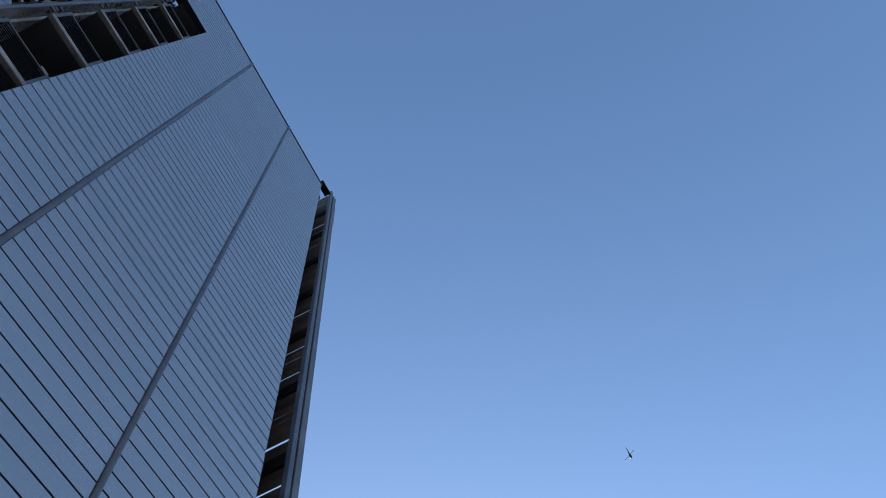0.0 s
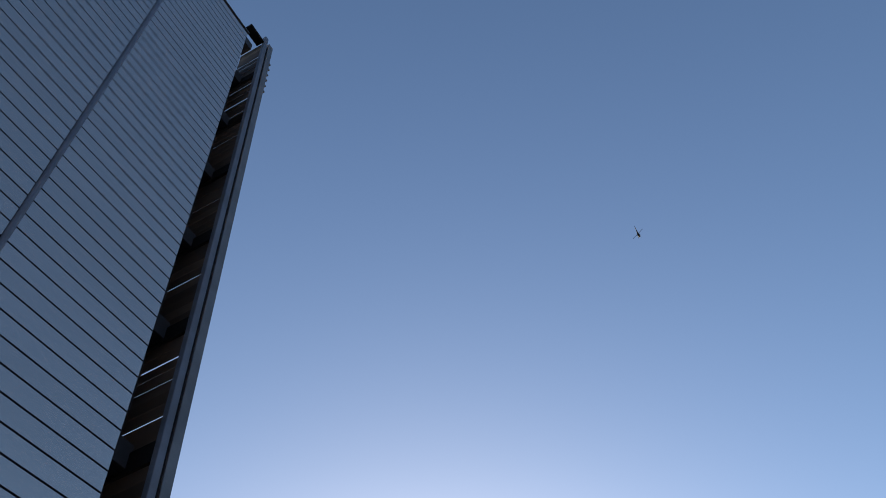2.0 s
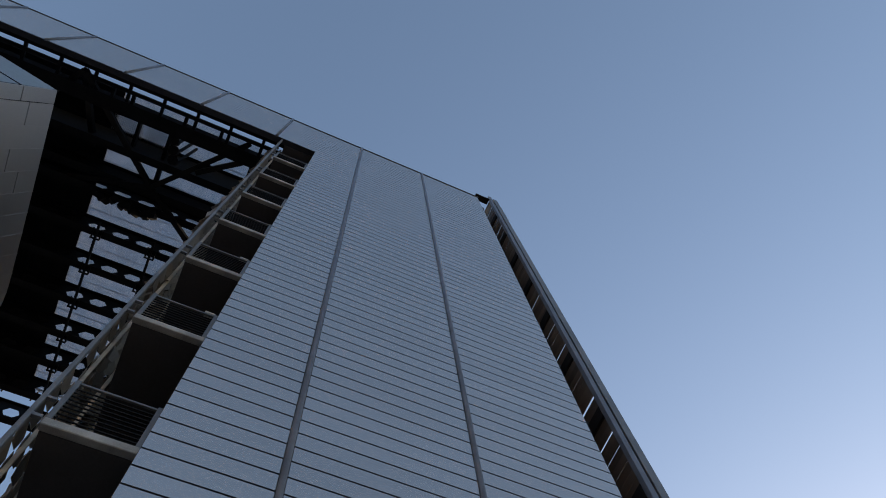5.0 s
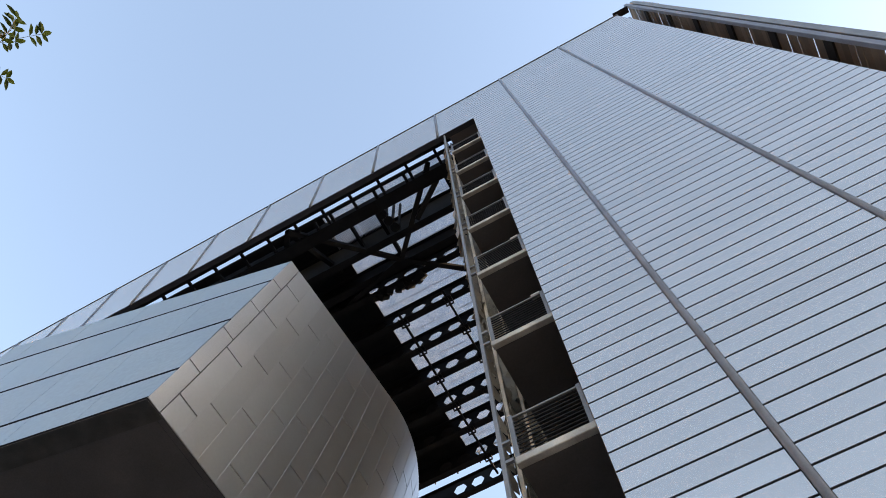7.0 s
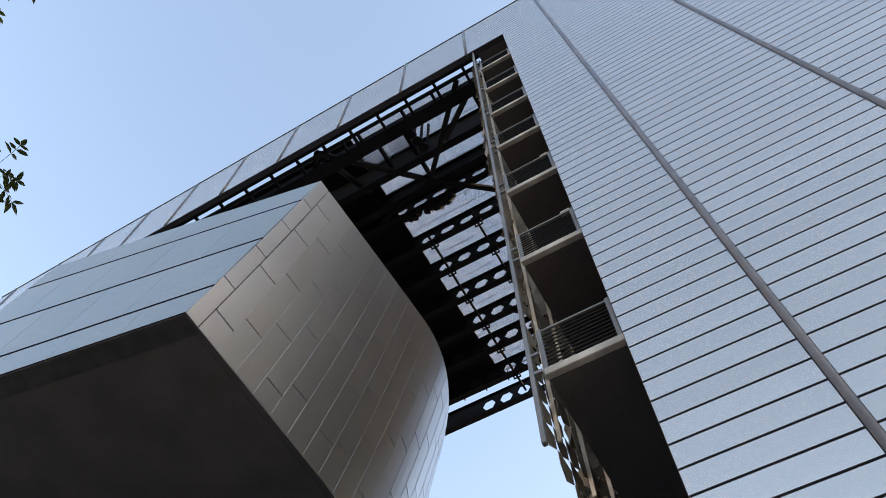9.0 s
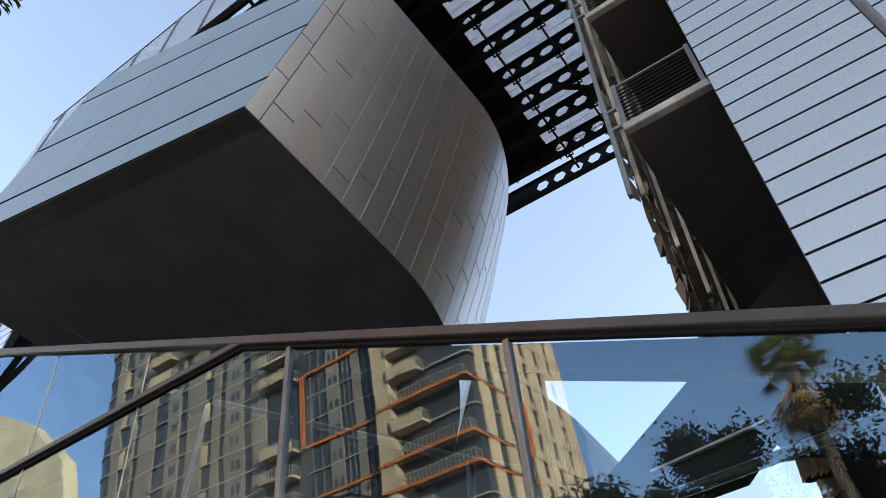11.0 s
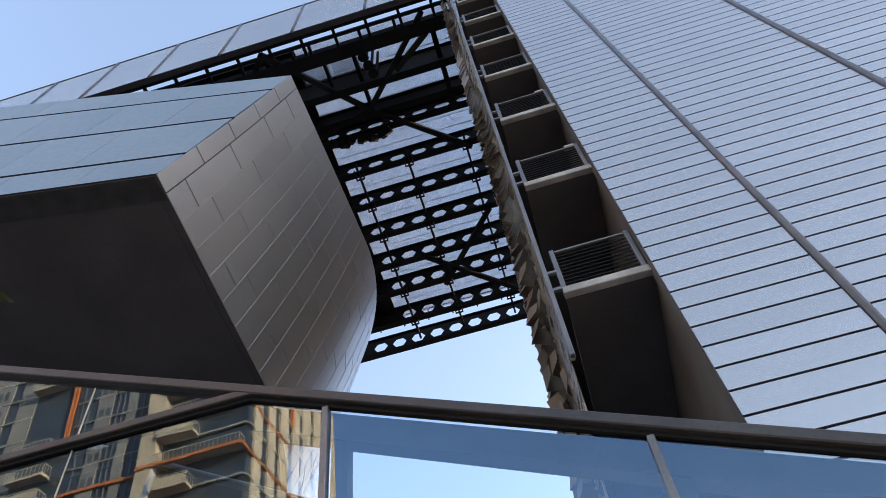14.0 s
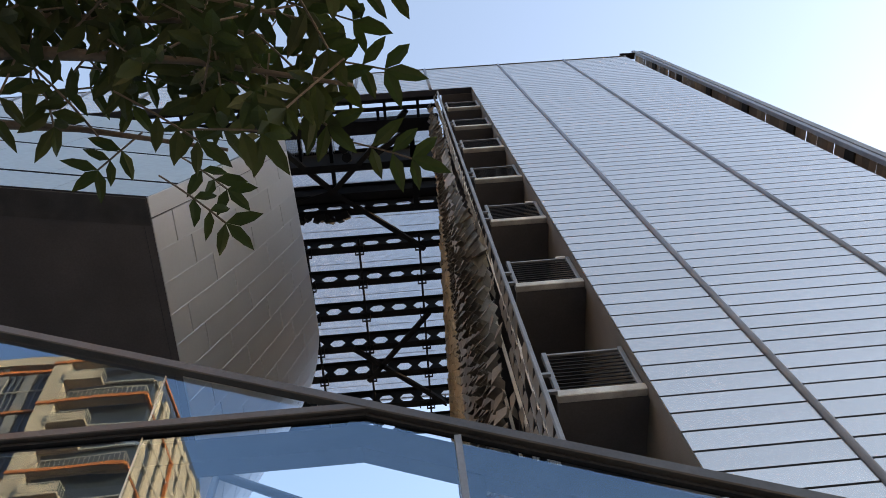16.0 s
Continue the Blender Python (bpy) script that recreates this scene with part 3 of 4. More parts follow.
part("transom", glass_bar(on_glass(TRX + 0.04, TR - 0.005, 0.02), on_glass(-10.2, TR - 0.005, 0.02), 0.05, 0.045, 0.005), FRAME, glazing)
part("gasket", glass_bar(on_glass(TRX, TR - 0.047, 0.005), on_glass(-10.2, TR - 0.047, 0.005), 0.018, 0.03), STEEL, glazing, "black rubber gasket under the transom")
for x in MULLS:
    wide = 0.034 if x > -3 else 0.008
    part("mullion", glass_bar(on_glass(x, 0.1), on_glass(x, rake(x) - 0.06), wide, 0.05 if x > -3 else 0.012, 0.003), MULLION if x > -3 else RAILMETAL, glazing)
    if x > -3:
        part("inner_post", glass_bar(on_glass(x + 0.055, 0.1, -0.09), on_glass(x + 0.055, rake(x) - 0.20, -0.09), 0.085, 0.08), FRAME, glazing)
part("inner_head", glass_bar(on_glass(3.2, rake(3.2) - 0.135, -0.09), on_glass(TRX - 0.12, rake(TRX - 0.12) - 0.135, -0.09), 0.15, 0.10), FRAME, glazing)
part("inner_head", glass_bar(on_glass(TRX, TR - 0.13, -0.09), on_glass(-10.2, TR - 0.13, -0.09), 0.15, 0.10), FRAME, glazing)
bm = bmesh.new()
box(bm, (-10.2, on_glass(0, 0.05).y - 0.06, 0), (3.2, on_glass(0, 0.05).y + 0.06, 0.1))
part("sill", bm, FRAME, glazing)
pane_rnd = random.Random(3)
for a, b in zip(MULLS, MULLS[1:]):
    if a <= TRX:
        polys = [[(a, 0.1), (b, 0.1), (b, TR - 0.05), (a, TR - 0.05)], [(a, TR + 0.04), (b, TR + 0.04), (b, rake(b) - 0.05), (a, rake(a) - 0.05)]]
    elif b < TRX:
        polys = [[(a, 0.1), (b, 0.1), (b, TR - 0.05), (TRX + 0.05, TR - 0.05), (a, rake(a) - 0.05)], [(TRX - 0.1, TR + 0.03), (b, TR + 0.03), (b, rake(b) - 0.05)]]
    else:
        polys = [[(a, 0.1), (b, 0.1), (b, rake(b) - 0.05), (a, rake(a) - 0.05)]]
    for p in polys:
        bm = bmesh.new()
        slack, nod = pane_rnd.uniform(-0.002, 0.002), pane_rnd.uniform(-0.0012, 0.0012)
        xm, zm = sum(x for x, _ in p) / len(p), sum(z for _, z in p) / len(p)
        bm.faces.new([bm.verts.new(on_glass(x, z, slack * (x - xm) + nod * (z - zm))) for x, z in p])
        pane = part("pane", bm, PANE, glazing)
        if pane.data.polygons[0].normal.y > 0:
            pane.data.flip_normals()
        pane.visible_shadow = False

# ---- stair behind the glass ----
def prism(prof, y0, y1):
    """A plate with the outline prof in x and z, from y0 to y1."""
    bm = bmesh.new()
    near_f = [bm.verts.new((x, y0, z)) for x, z in prof]
    far_f = [bm.verts.new((x, y1, z)) for x, z in prof]
    bm.faces.new(near_f)
    bm.faces.new(far_f[::-1])
    for i in range(len(prof)):
        bm.faces.new((near_f[i], far_f[i], far_f[(i + 1) % len(prof)], near_f[(i + 1) % len(prof)]))
    return bm


stair = thing("stair_flank", (-1.6, 2.0, 0), "dark raking stair flank behind the glass", "stair", kind="structure")
part("flank_plate", prism([(-0.05, 8.45), (-1.3, 7.6), (-2.4, 6.85), (-3.3, 6.24), (-3.3, 5.8), (-1.55, 5.86), (-1.14, 6.2), (-1.0, 6.0), (-0.05, 5.6)], 1.9, 2.1), STEEL, stair)
bm = bmesh.new()
bar(bm, (-2.5, 1.87, 6.25), (-1.13, 1.87, 6.37), 0.05, 0.03)
part("landing_edge", bm, CONCRETE, stair, "pale landing edge")
rail = thing("handrail", (-1.4, -3.0, 3.4), "thick round steel handrail behind the glass", "handrail")
bm = bmesh.new()
tube(bm, [(-4.75, -3.0, 5.38), (-4.1, -3.0, 4.98), (-1.8, -3.0, 3.6), (-0.97, -3.0, 3.13), (-0.86, -3.0, 3.09), (-0.74, -3.0, 3.09), (1.2, -3.0, 3.16)], [0.024] * 7, 12)
part("tube", bm, FRAME, rail, smooth=True)
for x, z in ((-4.1, 4.98), (-1.8, 3.6), (0.3, 3.12)):
    bm = bmesh.new()
    tube(bm, [(x, -3.0, z), (x, -2.95, 0.05)], [0.02, 0.02], 8)
    part("post", bm, GREYSTEEL, rail, smooth=True)
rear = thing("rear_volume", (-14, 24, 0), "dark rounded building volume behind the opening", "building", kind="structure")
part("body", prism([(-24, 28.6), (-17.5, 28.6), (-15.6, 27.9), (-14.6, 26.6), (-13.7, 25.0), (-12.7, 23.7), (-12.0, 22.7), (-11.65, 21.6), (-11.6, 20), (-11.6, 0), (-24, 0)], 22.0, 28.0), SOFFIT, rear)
for k in range(7):
    part("rib", one_box((-11.9 - 0.32 * k, 21.9, 0), (-11.84 - 0.32 * k, 21.999, 21.0 + 0.3 * k)), GREYSTEEL, rear)

# ---- letters over the glass, as plain shapes ----
SZ0, SZ1 = 5.08, 5.69
for x in (0.02, 0.93):
    bm = bmesh.new()
    box(bm, (x, -0.20, SZ0), (x + 0.06, -0.03, SZ1))
    box(bm, (x + 0.06, -0.20, SZ1 - 0.06), (x + 0.30, -0.03, SZ1))
    box(bm, (x + 0.24, -0.20, SZ0), (x + 0.30, -0.03, SZ1 - 0.06))
    sign = part("sign_bar", bm, GREYSTEEL, wall, "dark metal sign shape fixed to the panels")
    part("sign_recess", one_box((x + 0.061, -0.10, SZ0), (x + 0.239, -0.031, SZ1 - 0.061)), BACKING, sign)
for x in (0.455, 0.82):
    bm = bmesh.new()
    for sg in (-1, 1):
        v = box(bm, (x - 0.035, -0.20 + 0.001 * sg, SZ0), (x + 0.035, -0.03, SZ1))
        for q in v:
            q.co.x += sg * 0.15 * (SZ1 - q.co.z) / (SZ1 - SZ0)
    part("sign_bar", bm, GREYSTEEL, wall, "dark metal sign shape fixed to the panels")

# ---- tower across the street ----
FH = 3.05
FY = -62.0             # its street face
XL, XC = -93.5, -33.0  # ends of the flat part of that face
YB = -87.0             # its rear
TTOP = 66.4
BANDS = (4, 7, 9, 10, 12, 15, 17, 20, 22)
across = thing("apartment_tower", (-66, FY, 0), "tall tan apartment tower with balconies and orange trim", "building")


def level(n):
    return 1.0 + FH * n


def skin(name, x0, x1, n0, n1, depth, material, lo=0.0, hi=0.0, label=""):
    """A panel on the street face from storey n0 to n1, proud by depth."""
    return part(name, one_box((x0, FY - 0.3, level(n0) + lo), (x1, FY + depth, level(n1) - hi)), material, across, label)


bm = bmesh.new()
arc = [(XL - 3.6 * math.sin(a), FY - 3.6 + 3.6 * math.cos(a)) for a in [i * math.pi / 16 for i in range(9)]]
prof = arc + [(XL - 3.6, YB), (XC, YB), (XC, FY)]
lo = [bm.verts.new((x, y - 0.1, 0)) for x, y in prof]
hi = [bm.verts.new((x, y - 0.1, TTOP)) for x, y in prof]
bm.faces.new(hi)
for i in range(len(prof)):
    bm.faces.new((lo[i], lo[(i + 1) % len(prof)], hi[(i + 1) % len(prof)], hi[i]))
part("glass_body", bm, TOWERGLASS, across, "dark curtain glass")
part("penthouse", one_box((-58, YB, TTOP), (XC - 0.6, FY - 0.5, 69.0)), TOWERGLASS, across)
part("parapet", one_box((XL - 0.2, FY - 3, TTOP), (-59, FY + 0.25, TTOP + 1.5)), TOWERWALL, across, "sunlit cream parapet")
bm = bmesh.new()
for (x0, y0), (x1, y1) in zip(arc, arc[1:]):
    bar(bm, (x0, y0, TTOP + 0.75), (x1, y1, TTOP + 0.75), 0.3, 1.5)
part("parapet", bm, TOWERWALL, across)
part("parapet", one_box((-58, FY - 2, 69.0), (XC + 0.3, FY + 0.4, 70.2)), TOWERWALL, across)
# grey stucco piers between strips of window
PIERS = ((-92.6, -90.9), (-89.0, -86.4), (-85.3, -82.0), (-79.4, -76.9), (-75.4, -72.3), (-70.6, -69.3), (-68.2, -65.0), (-63.6, -61.2))
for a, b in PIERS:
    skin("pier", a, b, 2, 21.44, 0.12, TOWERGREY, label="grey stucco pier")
for n in range(4, 22):
    for k, (a, b) in enumerate(PIERS):
        if k in (1, 3, 6):
            for c in (0.35, 0.62):
                x = a + (b - a) * c
                part("small_window", one_box((x, FY + 0.11, level(n) + 0.9), (x + 0.6, FY + 0.14, level(n) + 2.1)), TOWERGLASS, across)
        elif k in (0, 4) and n % 2:
            skin("infill", b, b + 0.9, n, n + 1, 0.05, TOWERWALL, 0.15, 0.2, "tan spandrel panel")
    part("floor_line", one_box((XL, FY, level(n) - 0.09), (-61.2, FY + 0.2, level(n) + 0.09)), RAILMETAL, across, "thin pale floor line")
    bm = bmesh.new()
    for (x0, y0), (x1, y1) in zip(arc, arc[1:]):
        bar(bm, (x0, y0, level(n)), (x1, y1, level(n)), 0.14, 0.12)
    part("floor_line", bm, RAILMETAL, across)
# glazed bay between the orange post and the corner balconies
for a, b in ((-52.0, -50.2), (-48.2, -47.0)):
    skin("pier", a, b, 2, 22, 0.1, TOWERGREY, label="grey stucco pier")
for x in (-54.6, -53.3, -49.6, -48.9, -46.3, -45.4):
    skin("glazing_bar", x, x + 0.12, 2, 22, 0.05, MULLION)
skin("pier", -44.6, -42.6, 2, 22, 1.3, TOWERWALL, label="cream wall fin beside the corner balconies")
for n in range(4, 23):
    part("floor_line", one_box((-55.2, FY, level(n) - (0.2 if n in BANDS else 0.07)), (-44.7, FY + (0.35 if n in BANDS else 0.16), level(n) + (0.12 if n in BANDS else 0.07))), ORANGE if n in BANDS else RAILMETAL, across, "orange painted floor line" if n in BANDS else "pale floor line")
    for x in (-51.7, -50.9):
        part("small_window", one_box((x, FY + 0.09, level(n) + 0.3), (x + 0.55, FY + 0.12, level(n) + 1.3)), TOWERGLASS, across)


def balcony(x0, x1, n, deep, solid_front):
    """A slab with a parapet or a slender balustrade along its front and ends."""
    z, y = level(n), FY + 0.13
    slab = part("balcony", one_box((x0, y, z - 0.25), (x1, y + deep, z + 0.05)), TOWERWALL, across, "cream balcony slab")
    bm = bmesh.new()
    top = z + 1.15
    for p, q in (((x0, y + deep - 0.04), (x1, y + deep - 0.04)), ((x1 - 0.04, y), (x1 - 0.04, y + deep)), ((x0 + 0.04, y), (x0 + 0.04, y + deep))):
        bar(bm, (*p, top), (*q, top), 0.09, 0.09)
        run = math.dist(p, q)
        for i in range(max(2, round(run / 0.5)) + 1):
            f = i / max(2, round(run / 0.5))
            box(bm, (p[0] + (q[0] - p[0]) * f - 0.03, p[1] + (q[1] - p[1]) * f - 0.03, z), (p[0] + (q[0] - p[0]) * f + 0.03, p[1] + (q[1] - p[1]) * f + 0.03, top))
    part("balustrade", bm, RAILMETAL, slab, "slender pale balustrade")
    if solid_front:
        part("front_panel", one_box((x0, y + deep - 0.02, z + 0.1), (x1, y + deep + 0.02, z + 0.95)), TOWERWALL, slab, "cream front panel")


for n in range(4, 23):
    if n in BANDS:
        balcony(-42.5, -33.1, n, 1.2, False)
        part("orange_band", one_box((-44.6, FY + 1.34, level(n) - 0.3), (-32.9, FY + 1.5, level(n) + 0.06)), ORANGE, across, "orange painted band")
        part("orange_band", one_box((-32.99, FY - 11.0, level(n) - 0.3), (-32.7, FY + 1.34, level(n) + 0.06)), ORANGE, across, "orange painted band")
    else:
        balcony(-42.5, -38.5, n, 1.5, True)
        part("floor_line", one_box((-38.4, FY, level(n) - 0.1), (-33.0, FY + 0.3, level(n) + 0.1)), RAILMETAL, across, "pale floor line")
    if n not in (13, 14, 18, 19, 7, 8):
        balcony(-61.0, -56.4, n, 1.3, n % 3 == 0)
for n in (18, 19, 20):
    balcony(-82.5, -78.2, n, 1.5, True)
for n in (19, 21):
    balcony(-76.2, -72.6, n, 1.5, True)
for n0, n1 in ((12, 15), (17, 20), (22, 23.4), (7, 9)):
    for dx in (0.0, 0.42):
        part("orange_post", one_box((-55.95 + dx, FY + 0.2, level(n0) - 0.2), (-55.74 + dx, FY + 0.36, level(n1))), ORANGE, across, "orange painted post")
for n0, n1 in ((10, 12), (13, 15), (18, 20)):
    part("orange_post", one_box((-32.99, FY - 11.3, level(n0)), (-32.65, FY - 10.9, level(n1))), ORANGE, across, "orange painted post")
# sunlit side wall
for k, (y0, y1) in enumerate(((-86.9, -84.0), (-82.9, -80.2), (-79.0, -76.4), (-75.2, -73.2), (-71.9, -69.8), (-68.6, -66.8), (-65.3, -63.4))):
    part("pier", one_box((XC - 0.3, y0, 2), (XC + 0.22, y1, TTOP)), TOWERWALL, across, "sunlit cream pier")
for n in range(4, 22):
    part("floor_line", one_box((XC - 0.1, YB, level(n) - 0.08), (XC + 0.3, FY, level(n) + 0.08)), RAILMETAL, across, "pale floor line")
    for k in range(6):
        y = -83.9 + 3.75 * k
        part("spandrel", one_box((XC - 0.1, y, level(n) + 0.1), (XC + 0.1, y + 0.9, level(n) + 1.1)), TOWERWALL, across)

# cream building further along the street
low_b = thing("street_building", (-95, -45, 0), "cream street building with a sloping roofline", "building")
part("wall", prism([(-126, 0), (-126, 49), (-93, 49), (-84, 46.5), (-74, 41), (-67.5, 35), (-66.3, 31), (-66.3, 0)], -41.5, -40), LOWWALL, low_b)
for n in range(4):
    part("window_band", one_box((-124, -40.0, 4 + n * 6), (-68, -39.94, 6.4 + n * 6)), TOWERGLASS, low_b)

# ---- helicopter far off ----
HP = Vector((1.0, -5.9, 1.6)) + Vector((0.632, -0.035, 0.775)).normalized() * 600
heli = thing("helicopter", HP, "small dark helicopter in the clear sky", "helicopter")
bm = bmesh.new()
bmesh.ops.create_uvsphere(bm, u_segments=16, v_segments=10, radius=1.0, matrix=Matrix.Translation(HP) @ Matrix.Diagonal((2.6, 1.0, 1.1, 1)))
part("cabin", bm, HELI, heli, smooth=True)
bm = bmesh.new()
tube(bm, [HP + Vector((-2, 0, 0.3)), HP + Vector((-5, 0, 0.5)), HP + Vector((-8.2, 0, 0.7))], [0.55, 0.3, 0.18])
part("tail_boom", bm, HELI, heli)
bm = bmesh.new()
box(bm, HP + Vector((-8.7, -0.06, 0.3)), HP + Vector((-7.9, 0.06, 2.0)))
part("tail_fin", bm, HELI, heli)
bm = bmesh.new()
rot = Matrix.Translation(HP + Vector((0, 0, 1.7))) @ Matrix.Rotation(radians(62), 4, "Z")
box(bm, (-5.2, -0.16, -0.03), (5.2, 0.16, 0.03), rot)
part("rotor_blade", bm, HELI, heli)
bm = bmesh.new()
tube(bm, [HP + Vector((0, 0, 0.9)), HP + Vector((0, 0, 1.75))], [0.18, 0.12])
part("rotor_mast", bm, HELI, heli)
for s in (-1.0, 1.0):
    bm = bmesh.new()
    tube(bm, [HP + Vector((-1.8, s, -1.5)), HP + Vector((1.9, s, -1.5)), HP + Vector((2.4, s, -1.3))], [0.06] * 3)
    for x in (-1, 1):
        bar(bm, HP + Vector((x, s * 0.5, -0.8)), HP + Vector((x, s, -1.5)), 0.08, 0.08)
    part("skid", bm, HELI, heli)

# ---- utility pole with arm ----
PX, PY, PZ = 10.3, -11.15, 13.35
pole = thing("street_pole", (PX, PY, -0.15), "grey street pole with a dark cap and curved arm", "street pole")


def on_pole(x, y, z):
    return (PX + x, PY + y, PZ + z)


bm = bmesh.new()
tube(bm, [on_pole(0, 0, -PZ - 0.15), on_pole(0, 0, -6), on_pole(0, 0, -0.5)], [0.20, 0.175, 0.15], 16)
part("shaft", bm, GREYSTEEL, pole, smooth=True)
bm = bmesh.new()
tube(bm, [on_pole(0, 0, -0.5), on_pole(0, 0, -0.16), on_pole(0, 0, -0.04), on_pole(0, 0, 0)], [0.185, 0.185, 0.14, 0.03], 16)
part("cap", bm, STEEL, pole, "dark cap")
bm = bmesh.new()
tube(bm, [on_pole(0.06, -0.12, -0.85), on_pole(0.2, -0.42, -0.62), on_pole(0.48, -0.92, -0.03), on_pole(1.3, -2.6, 0.75)], [0.10, 0.10, 0.09, 0.07], 12)
part("arm", bm, GREYSTEEL, pole, smooth=True)
bm = bmesh.new()
tube(bm, [on_pole(0.03, -0.15, -0.18), on_pole(0.18, -0.37, 0.07), on_pole(0.75, -1.5, 0.75)], [0.017] * 3, 6)
part("wire", bm, STEEL, pole)
bm = bmesh.new()
tube(bm, [on_pole(0.03, -0.03, -0.24), on_pole(2.3, -4.6, 0.3), on_pole(17, -35, 1.4)], [0.012] * 3, 6)
part("span_wire", bm, STEEL, pole)
bm = bmesh.new()
tube(bm, [on_pole(-0.02, -0.12, -0.6), on_pole(0.1, -2.2, -6.5), on_pole(0.2, -4.4, -PZ - 0.15)], [0.012] * 3, 6)
part("stay_wire", bm, STEEL, pole)
bm = bmesh.new()
tube(bm, [on_pole(0, 0, -0.98), on_pole(0, 0, -0.84)], [0.20, 0.20], 14)
part("collar", bm, STEEL, pole)


# ---- trees ----
def leaflet(bm, p, d, n, L):
    """A pointed leaflet of six faces, folded a little on its midrib."""
    s = d.cross(n).normalized()
    w = L * 0.18
    mid = [p, p + d * L * 0.35 - n * L * 0.02, p + d * L * 0.72 - n * L * 0.06, p + d * L - n * L * 0.14]
    wd = [0, w, w * 0.75, 0]
    c = [bm.verts.new(q) for q in mid]
    for sg in (1, -1):
        e = [bm.verts.new(mid[i] + s * sg * wd[i] + n * L * 0.05) for i in (1, 2)]
        bm.faces.new((c[0], c[1], e[0]))
        bm.faces.new((c[1], c[2], e[1], e[0]))
        bm.faces.new((c[2], c[3], e[1]))


def spray(bm, twig, p, d, rnd, L=0.09, pairs=5):
    """A compound leaf: a stalk with paired leaflets and one at its end."""
    d = d.normalized()
    q = p.copy()
    pts = [q.copy()]
    for i in range(pairs):
        q = q + d * L * 0.55
        d = (d + Vector((0, 0, -0.10))).normalized()
        pts.append(q.copy())
        up = Vector((rnd.uniform(-0.4, 0.4), rnd.uniform(-0.4, 0.4), 1)).normalized()
        s = d.cross(up).normalized()
        if i:
            for sg in (1, -1):
                ld = (d * 0.6 + s * sg + Vector((0, 0, rnd.uniform(-0.5, 0.1)))).normalized()
                leaflet(bm, q, ld, up, L * rnd.uniform(0.8, 1.15))
    leaflet(bm, q, d, Vector((0, 0, 1)), L * 1.1)
    tube(twig, pts, [0.0025] * len(pts), 4)


def street_tree(name, base, tall, limbs, label, seed):
    """Trunk, limbs along given courses, and leaf sprays along the limbs' outer halves."""
    rnd = random.Random(seed)
    t = thing(name, base, label, "tree")
    b = Vector(base)
    crotch = b + Vector((0.05, 0.0, 2.4))
    head = b + Vector((0.1, -0.1, tall))
    bm = bmesh.new()
    tube(bm, [b, b + Vector((0.03, 0.02, 1.2)), crotch, b + Vector((0.12, -0.05, 0.6 * tall)), head], [0.17, 0.14, 0.13, 0.10, 0.07], 12)
    part("trunk", bm, BARK, t, smooth=True)
    leaves, twigs = bmesh.new(), bmesh.new()
    for L, per, *course in limbs:
        pts = [crotch if course[0][2] < 6 else head] + [Vector(p) for p in course]
        bm = bmesh.new()
        tube(bm, pts, [0.05 * (1 - i / (len(pts) - 1)) ** 2 + 0.004 for i in range(len(pts))], 8)
        part("limb", bm, BARK, t, smooth=True)
        for seg, (a, c) in enumerate(zip(pts[1:], pts[2:])):
            for k in range(round(per * (0.3, 0.6, 1.1)[min(seg, 2)])):
                p = a.lerp(c, rnd.random()) + Vector([rnd.gauss(0, 0.055) for _ in range(3)])
                d = (c - a).normalized() * 0.5 + Vector((rnd.uniform(-1, 1), rnd.uniform(-1, 1), rnd.uniform(-0.6, 0.6)))
                spray(leaves, twigs, p, d, rnd, L, 4)
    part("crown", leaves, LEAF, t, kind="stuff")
    part("twig", twigs, BARK, t, kind="stuff")
    return t


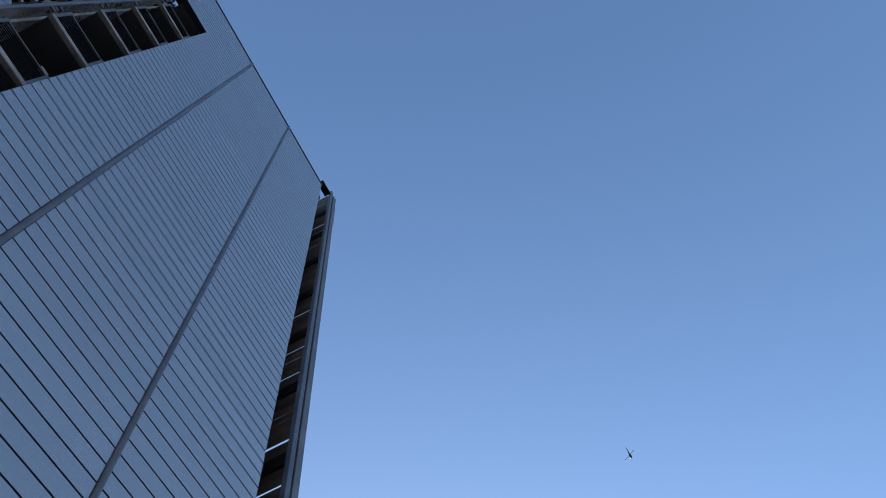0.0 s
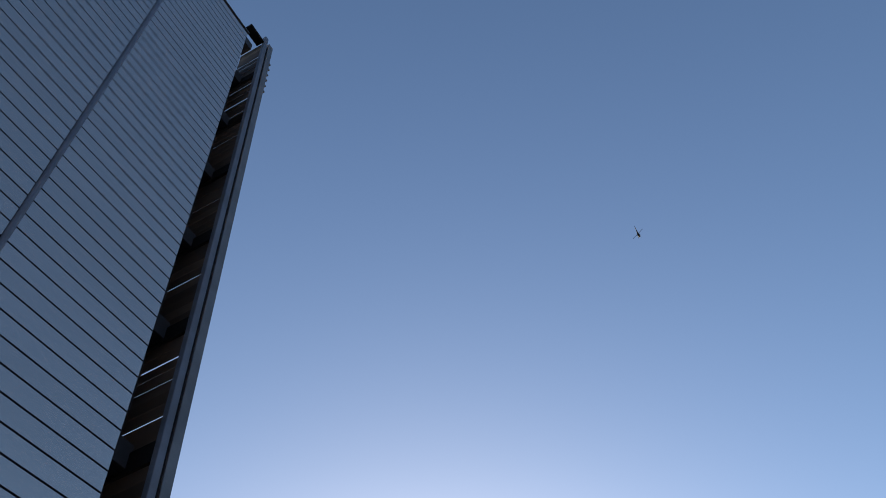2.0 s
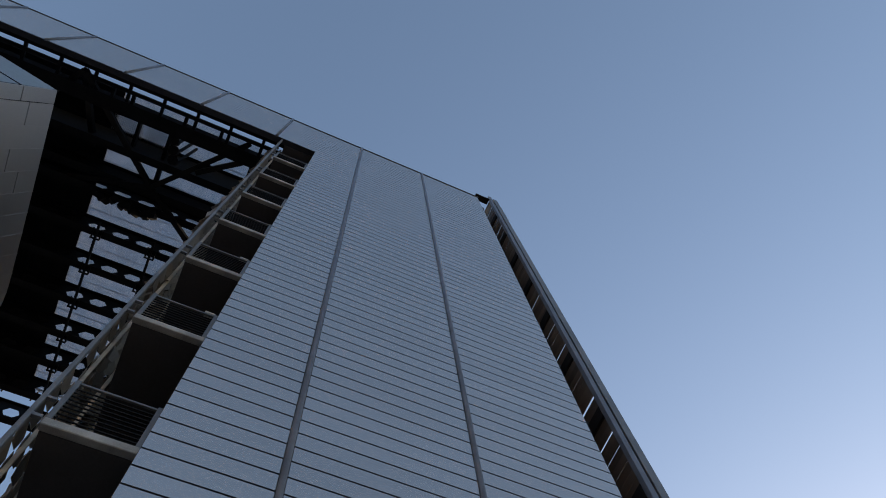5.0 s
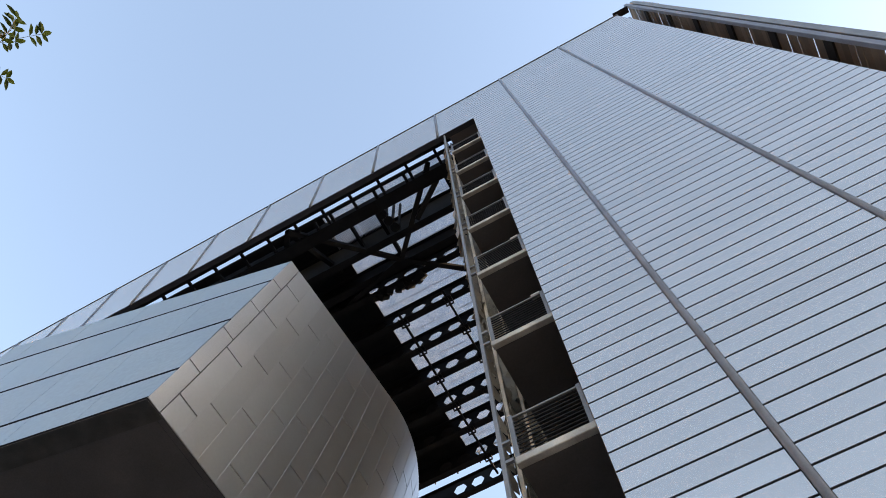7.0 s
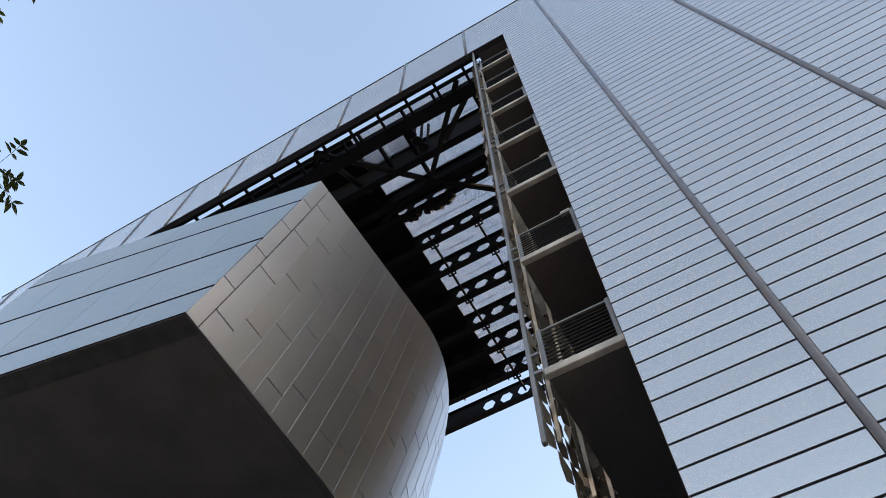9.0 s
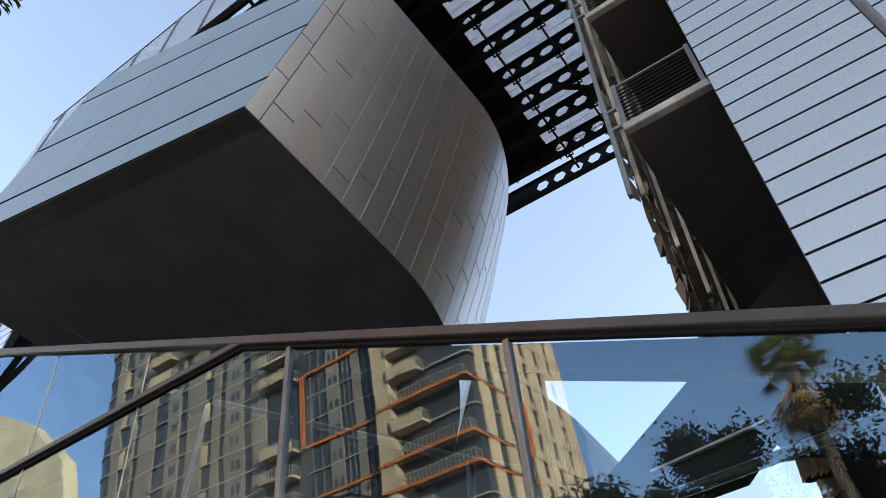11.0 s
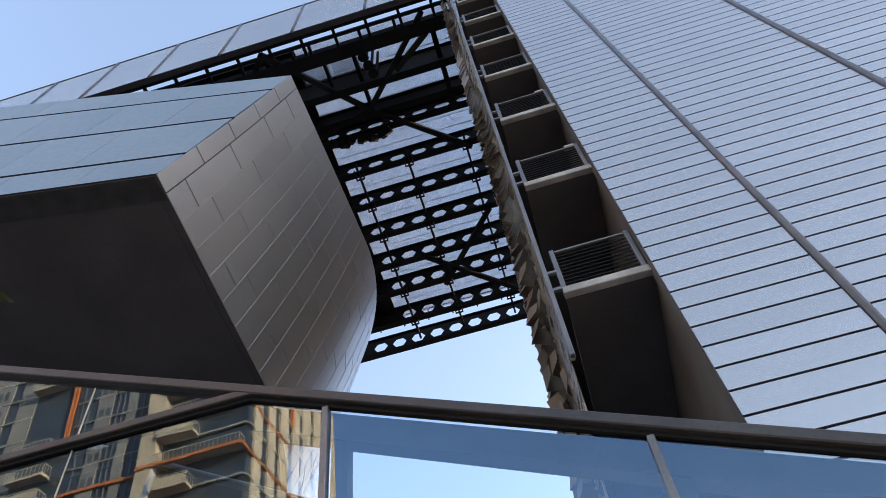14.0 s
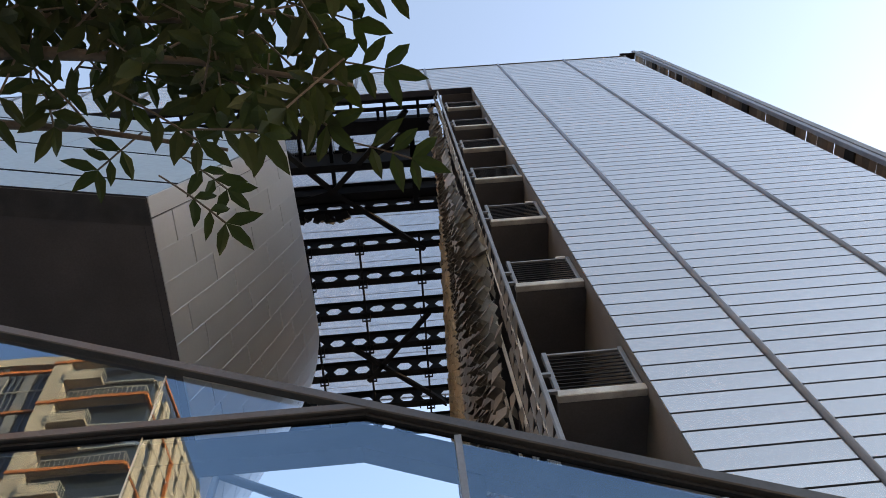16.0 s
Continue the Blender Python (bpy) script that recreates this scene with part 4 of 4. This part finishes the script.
street_tree("street_tree", (-10.3, -4.95, 0), 7.6, [
    (0.085, 9, (-6.6, -5.3, 3.3), (-4.11, -5.50, 3.46), (-3.72, -5.46, 3.41), (-3.42, -5.43, 3.36), (-3.20, -5.37, 3.31)),
    (0.080, 8, (-6.5, -5.2, 3.2), (-4.11, -5.44, 3.46), (-3.74, -5.40, 3.40), (-3.46, -5.38, 3.36), (-3.28, -5.34, 3.33)),
    (0.085, 7, (-6.6, -5.4, 3.7), (-4.34, -5.67, 3.82), (-3.93, -5.54, 3.72), (-3.54, -5.48, 3.66), (-3.30, -5.44, 3.62)),
    (0.080, 8, (-6.7, -5.5, 4.1), (-4.47, -5.82, 4.17), (-3.90, -5.64, 4.05), (-3.58, -5.56, 4.0)),
    (0.080, 5, (-6.4, -5.2, 3.2), (-4.05, -5.38, 3.47), (-3.80, -5.34, 3.42), (-3.66, -5.31, 3.39)),
    (0.085, 9, (-6.5, -5.3, 3.4), (-4.00, -5.54, 3.47), (-3.62, -5.50, 3.43), (-3.38, -5.47, 3.40)),
    (0.080, 5, (-6.5, -5.1, 3.2), (-4.10, -5.20, 3.46), (-3.72, -5.16, 3.41), (-3.40, -5.10, 3.37)),
    (0.080, 7, (-6.5, -5.2, 3.1), (-3.80, -5.34, 3.36), (-3.42, -5.31, 3.26), (-3.10, -5.26, 3.15)),
    (0.085, 7, (-6.6, -5.4, 4.7), (-4.2, -5.5, 4.55), (-3.7, -5.46, 4.32), (-3.34, -5.43, 4.15)),
    (0.125, 15, (-7.6, -6.0, 10.0), (-4.9, -7.14, 10.4), (-3.63, -7.34, 9.3), (-2.86, -7.24, 8.82)),
    (0.125, 12, (-8.2, -5.3, 9.4), (-6.1, -5.81, 9.6), (-4.86, -5.89, 8.75), (-4.25, -5.86, 8.22)),
], "street tree with dark compound leaves", 5)


def palm(base, h, seed):
    rnd = random.Random(seed)
    t = thing("palm_tree", base, "tall fan palm with a dry brown skirt", "tree")
    b = Vector(base)
    bm = bmesh.new()
    tube(bm, [b, b + Vector((0.1, 0, h * 0.5)), b + Vector((0.15, 0.05, h))], [0.28, 0.22, 0.2], 12)
    part("trunk", bm, BARK, t, smooth=True)
    green, dry = bmesh.new(), bmesh.new()
    top = b + Vector((0.15, 0.05, h))
    for k in range(95):
        a = rnd.uniform(0, math.tau)
        e = rnd.uniform(-1.35, 1.0)
        dead = e < -0.3
        tgt = dry if dead else green
        d = Vector((math.cos(a) * math.cos(e), math.sin(a) * math.cos(e), math.sin(e)))
        stem = top + d * rnd.uniform(0.25, 0.95) + Vector((0, 0, -0.8 if dead else 0))
        side = d.cross(Vector((0, 0, 1))).normalized()
        tube(tgt, [top + Vector((0, 0, -0.4 if dead else 0)), stem], [0.02, 0.012], 4)
        long = rnd.uniform(0.5, 0.8)
        for j in range(13):
            ang = (j - 6) * 0.24
            dd = (d * math.cos(ang) + side * math.sin(ang) + Vector((0, 0, -0.2))).normalized()
            w = dd.cross(d.cross(side)).normalized() * 0.035
            tgt.faces.new([tgt.verts.new(p) for p in (stem - w, stem + w, stem + dd * long + Vector((0, 0, -0.3 * long)))])
    part("fronds", green, PALMLEAF, t, kind="stuff")
    part("dry_skirt", dry, DRYLEAF, t, kind="stuff")


palm((-1.75, -22, -0.15), 10.9, 5)


def clump_tree(base, h, r, seed):
    rnd = random.Random(seed)
    t = thing("broadleaf_tree", base, "dark green broadleaf tree across the street", "tree")
    b = Vector(base)
    bm = bmesh.new()
    tube(bm, [b, b + Vector((0.2, 0.1, h * 0.35)), b + Vector((0.1, 0, h * 0.6))], [0.25, 0.18, 0.12], 10)
    for k in range(6):
        a = k * 1.05
        tube(bm, [b + Vector((0.15, 0, h * 0.4)), b + Vector((math.cos(a) * r * 0.7, math.sin(a) * r * 0.7, h * 0.8))], [0.1, 0.03], 6)
    part("trunk", bm, BARK, t, smooth=True)
    bm = bmesh.new()
    cent = [(Vector((rnd.gauss(0, r * 0.45), rnd.gauss(0, r * 0.45), h * rnd.uniform(0.5, 0.95))), rnd.uniform(0.5, 1.1)) for _ in range(26)]
    for c, rr in cent:
        for k in range(620):
            p = b + c + Vector([rnd.gauss(0, rr * 0.36) for _ in range(3)])
            d = Vector((rnd.uniform(-1, 1), rnd.uniform(-1, 1), rnd.uniform(-1, 0.5))).normalized()
            s = d.orthogonal().normalized() * 0.045
            bm.faces.new([bm.verts.new(q) for q in (p, p + d * 0.07 + s, p + d * 0.17, p + d * 0.07 - s)])
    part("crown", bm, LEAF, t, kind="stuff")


clump_tree((1.4, -22, -0.15), 9.8, 1.7, 21)
clump_tree((-4.6, -22.5, -0.15), 10.2, 1.3, 22)
clump_tree((-8.6, -24, -0.15), 10.4, 1.6, 23)
clump_tree((-0.9, -24.5, -0.15), 9.2, 2.0, 24)
clump_tree((4.6, -22.5, -0.15), 10.6, 2.2, 25)

# ---- wall panel courses, piece by piece ----
edges = [-30.0] + JOINTS + [RIGHT]
rest = bmesh.new()
count = 0
shared = {}
spare = []


def course(x0, x1, z0, z1):
    bm = bmesh.new()
    w, h = x1 - x0, z1 - z0
    v = box(bm, (0, -0.038, 0), (w, 0.0, h))
    for q in v:
        if q.co.y < -0.01:
            q.co.x += 0.004 if q.co.x < w / 2 else -0.004
            q.co.z += 0.002 if q.co.z < h / 2 else -0.006
    return bm


for r in range(int(TOP / PITCH) + 1):
    zlo, z1 = r * PITCH - 0.047, (r + 1) * PITCH - 0.074
    for a, b in zip(edges, edges[1:]):
        z0 = zlo
        x0, x1 = a + 0.057, b - 0.057
        if a < 0 < b:
            if z0 < OPEN_TOP:
                if z1 > OPEN_TOP:
                    spare.append((x0, 0.0, OPEN_TOP, z1))
                x0 = 0.0
        elif a < 0 and b <= 0 and z0 < OPEN_TOP and b > OPEN_L:
            if a < OPEN_L < b and z1 < OPEN_TOP:
                x1 = OPEN_L
            elif z1 > OPEN_TOP + 0.03:
                z0 = OPEN_TOP
            else:
                continue
        if z0 > TOP - 0.2 or x1 - x0 < 0.05:
            continue
        z1 = min(z1, TOP - 0.032)
        if a >= -1.7 and z0 > 3.5 and count < 300:
            key = (round(x1 - x0, 3), round(z1 - z0, 4))
            if key not in shared:
                shared[key] = shaded_underside(mesh_of("panel", course(x0, x1, z0, z1), PANEL))
            ob = new("panel", shared[key])
            ob.location, ob.parent = (x0, 0.02, z0), wall
            count += 1
        else:
            v = box(rest, (x0, -0.018, z0), (x1, 0.02, z1))
            for q in v:
                if q.co.y < 0.01:
                    q.co.x += 0.004 if q.co.x < (x0 + x1) / 2 else -0.004
                    q.co.z += 0.002 if q.co.z < (z0 + z1) / 2 else -0.006
for x0, x1, z0, z1 in spare:
    box(rest, (x0, -0.018, z0), (x1, 0.02, z1))
shaded_underside(part("further_panels", rest, PANEL, wall, kind="stuff").data)
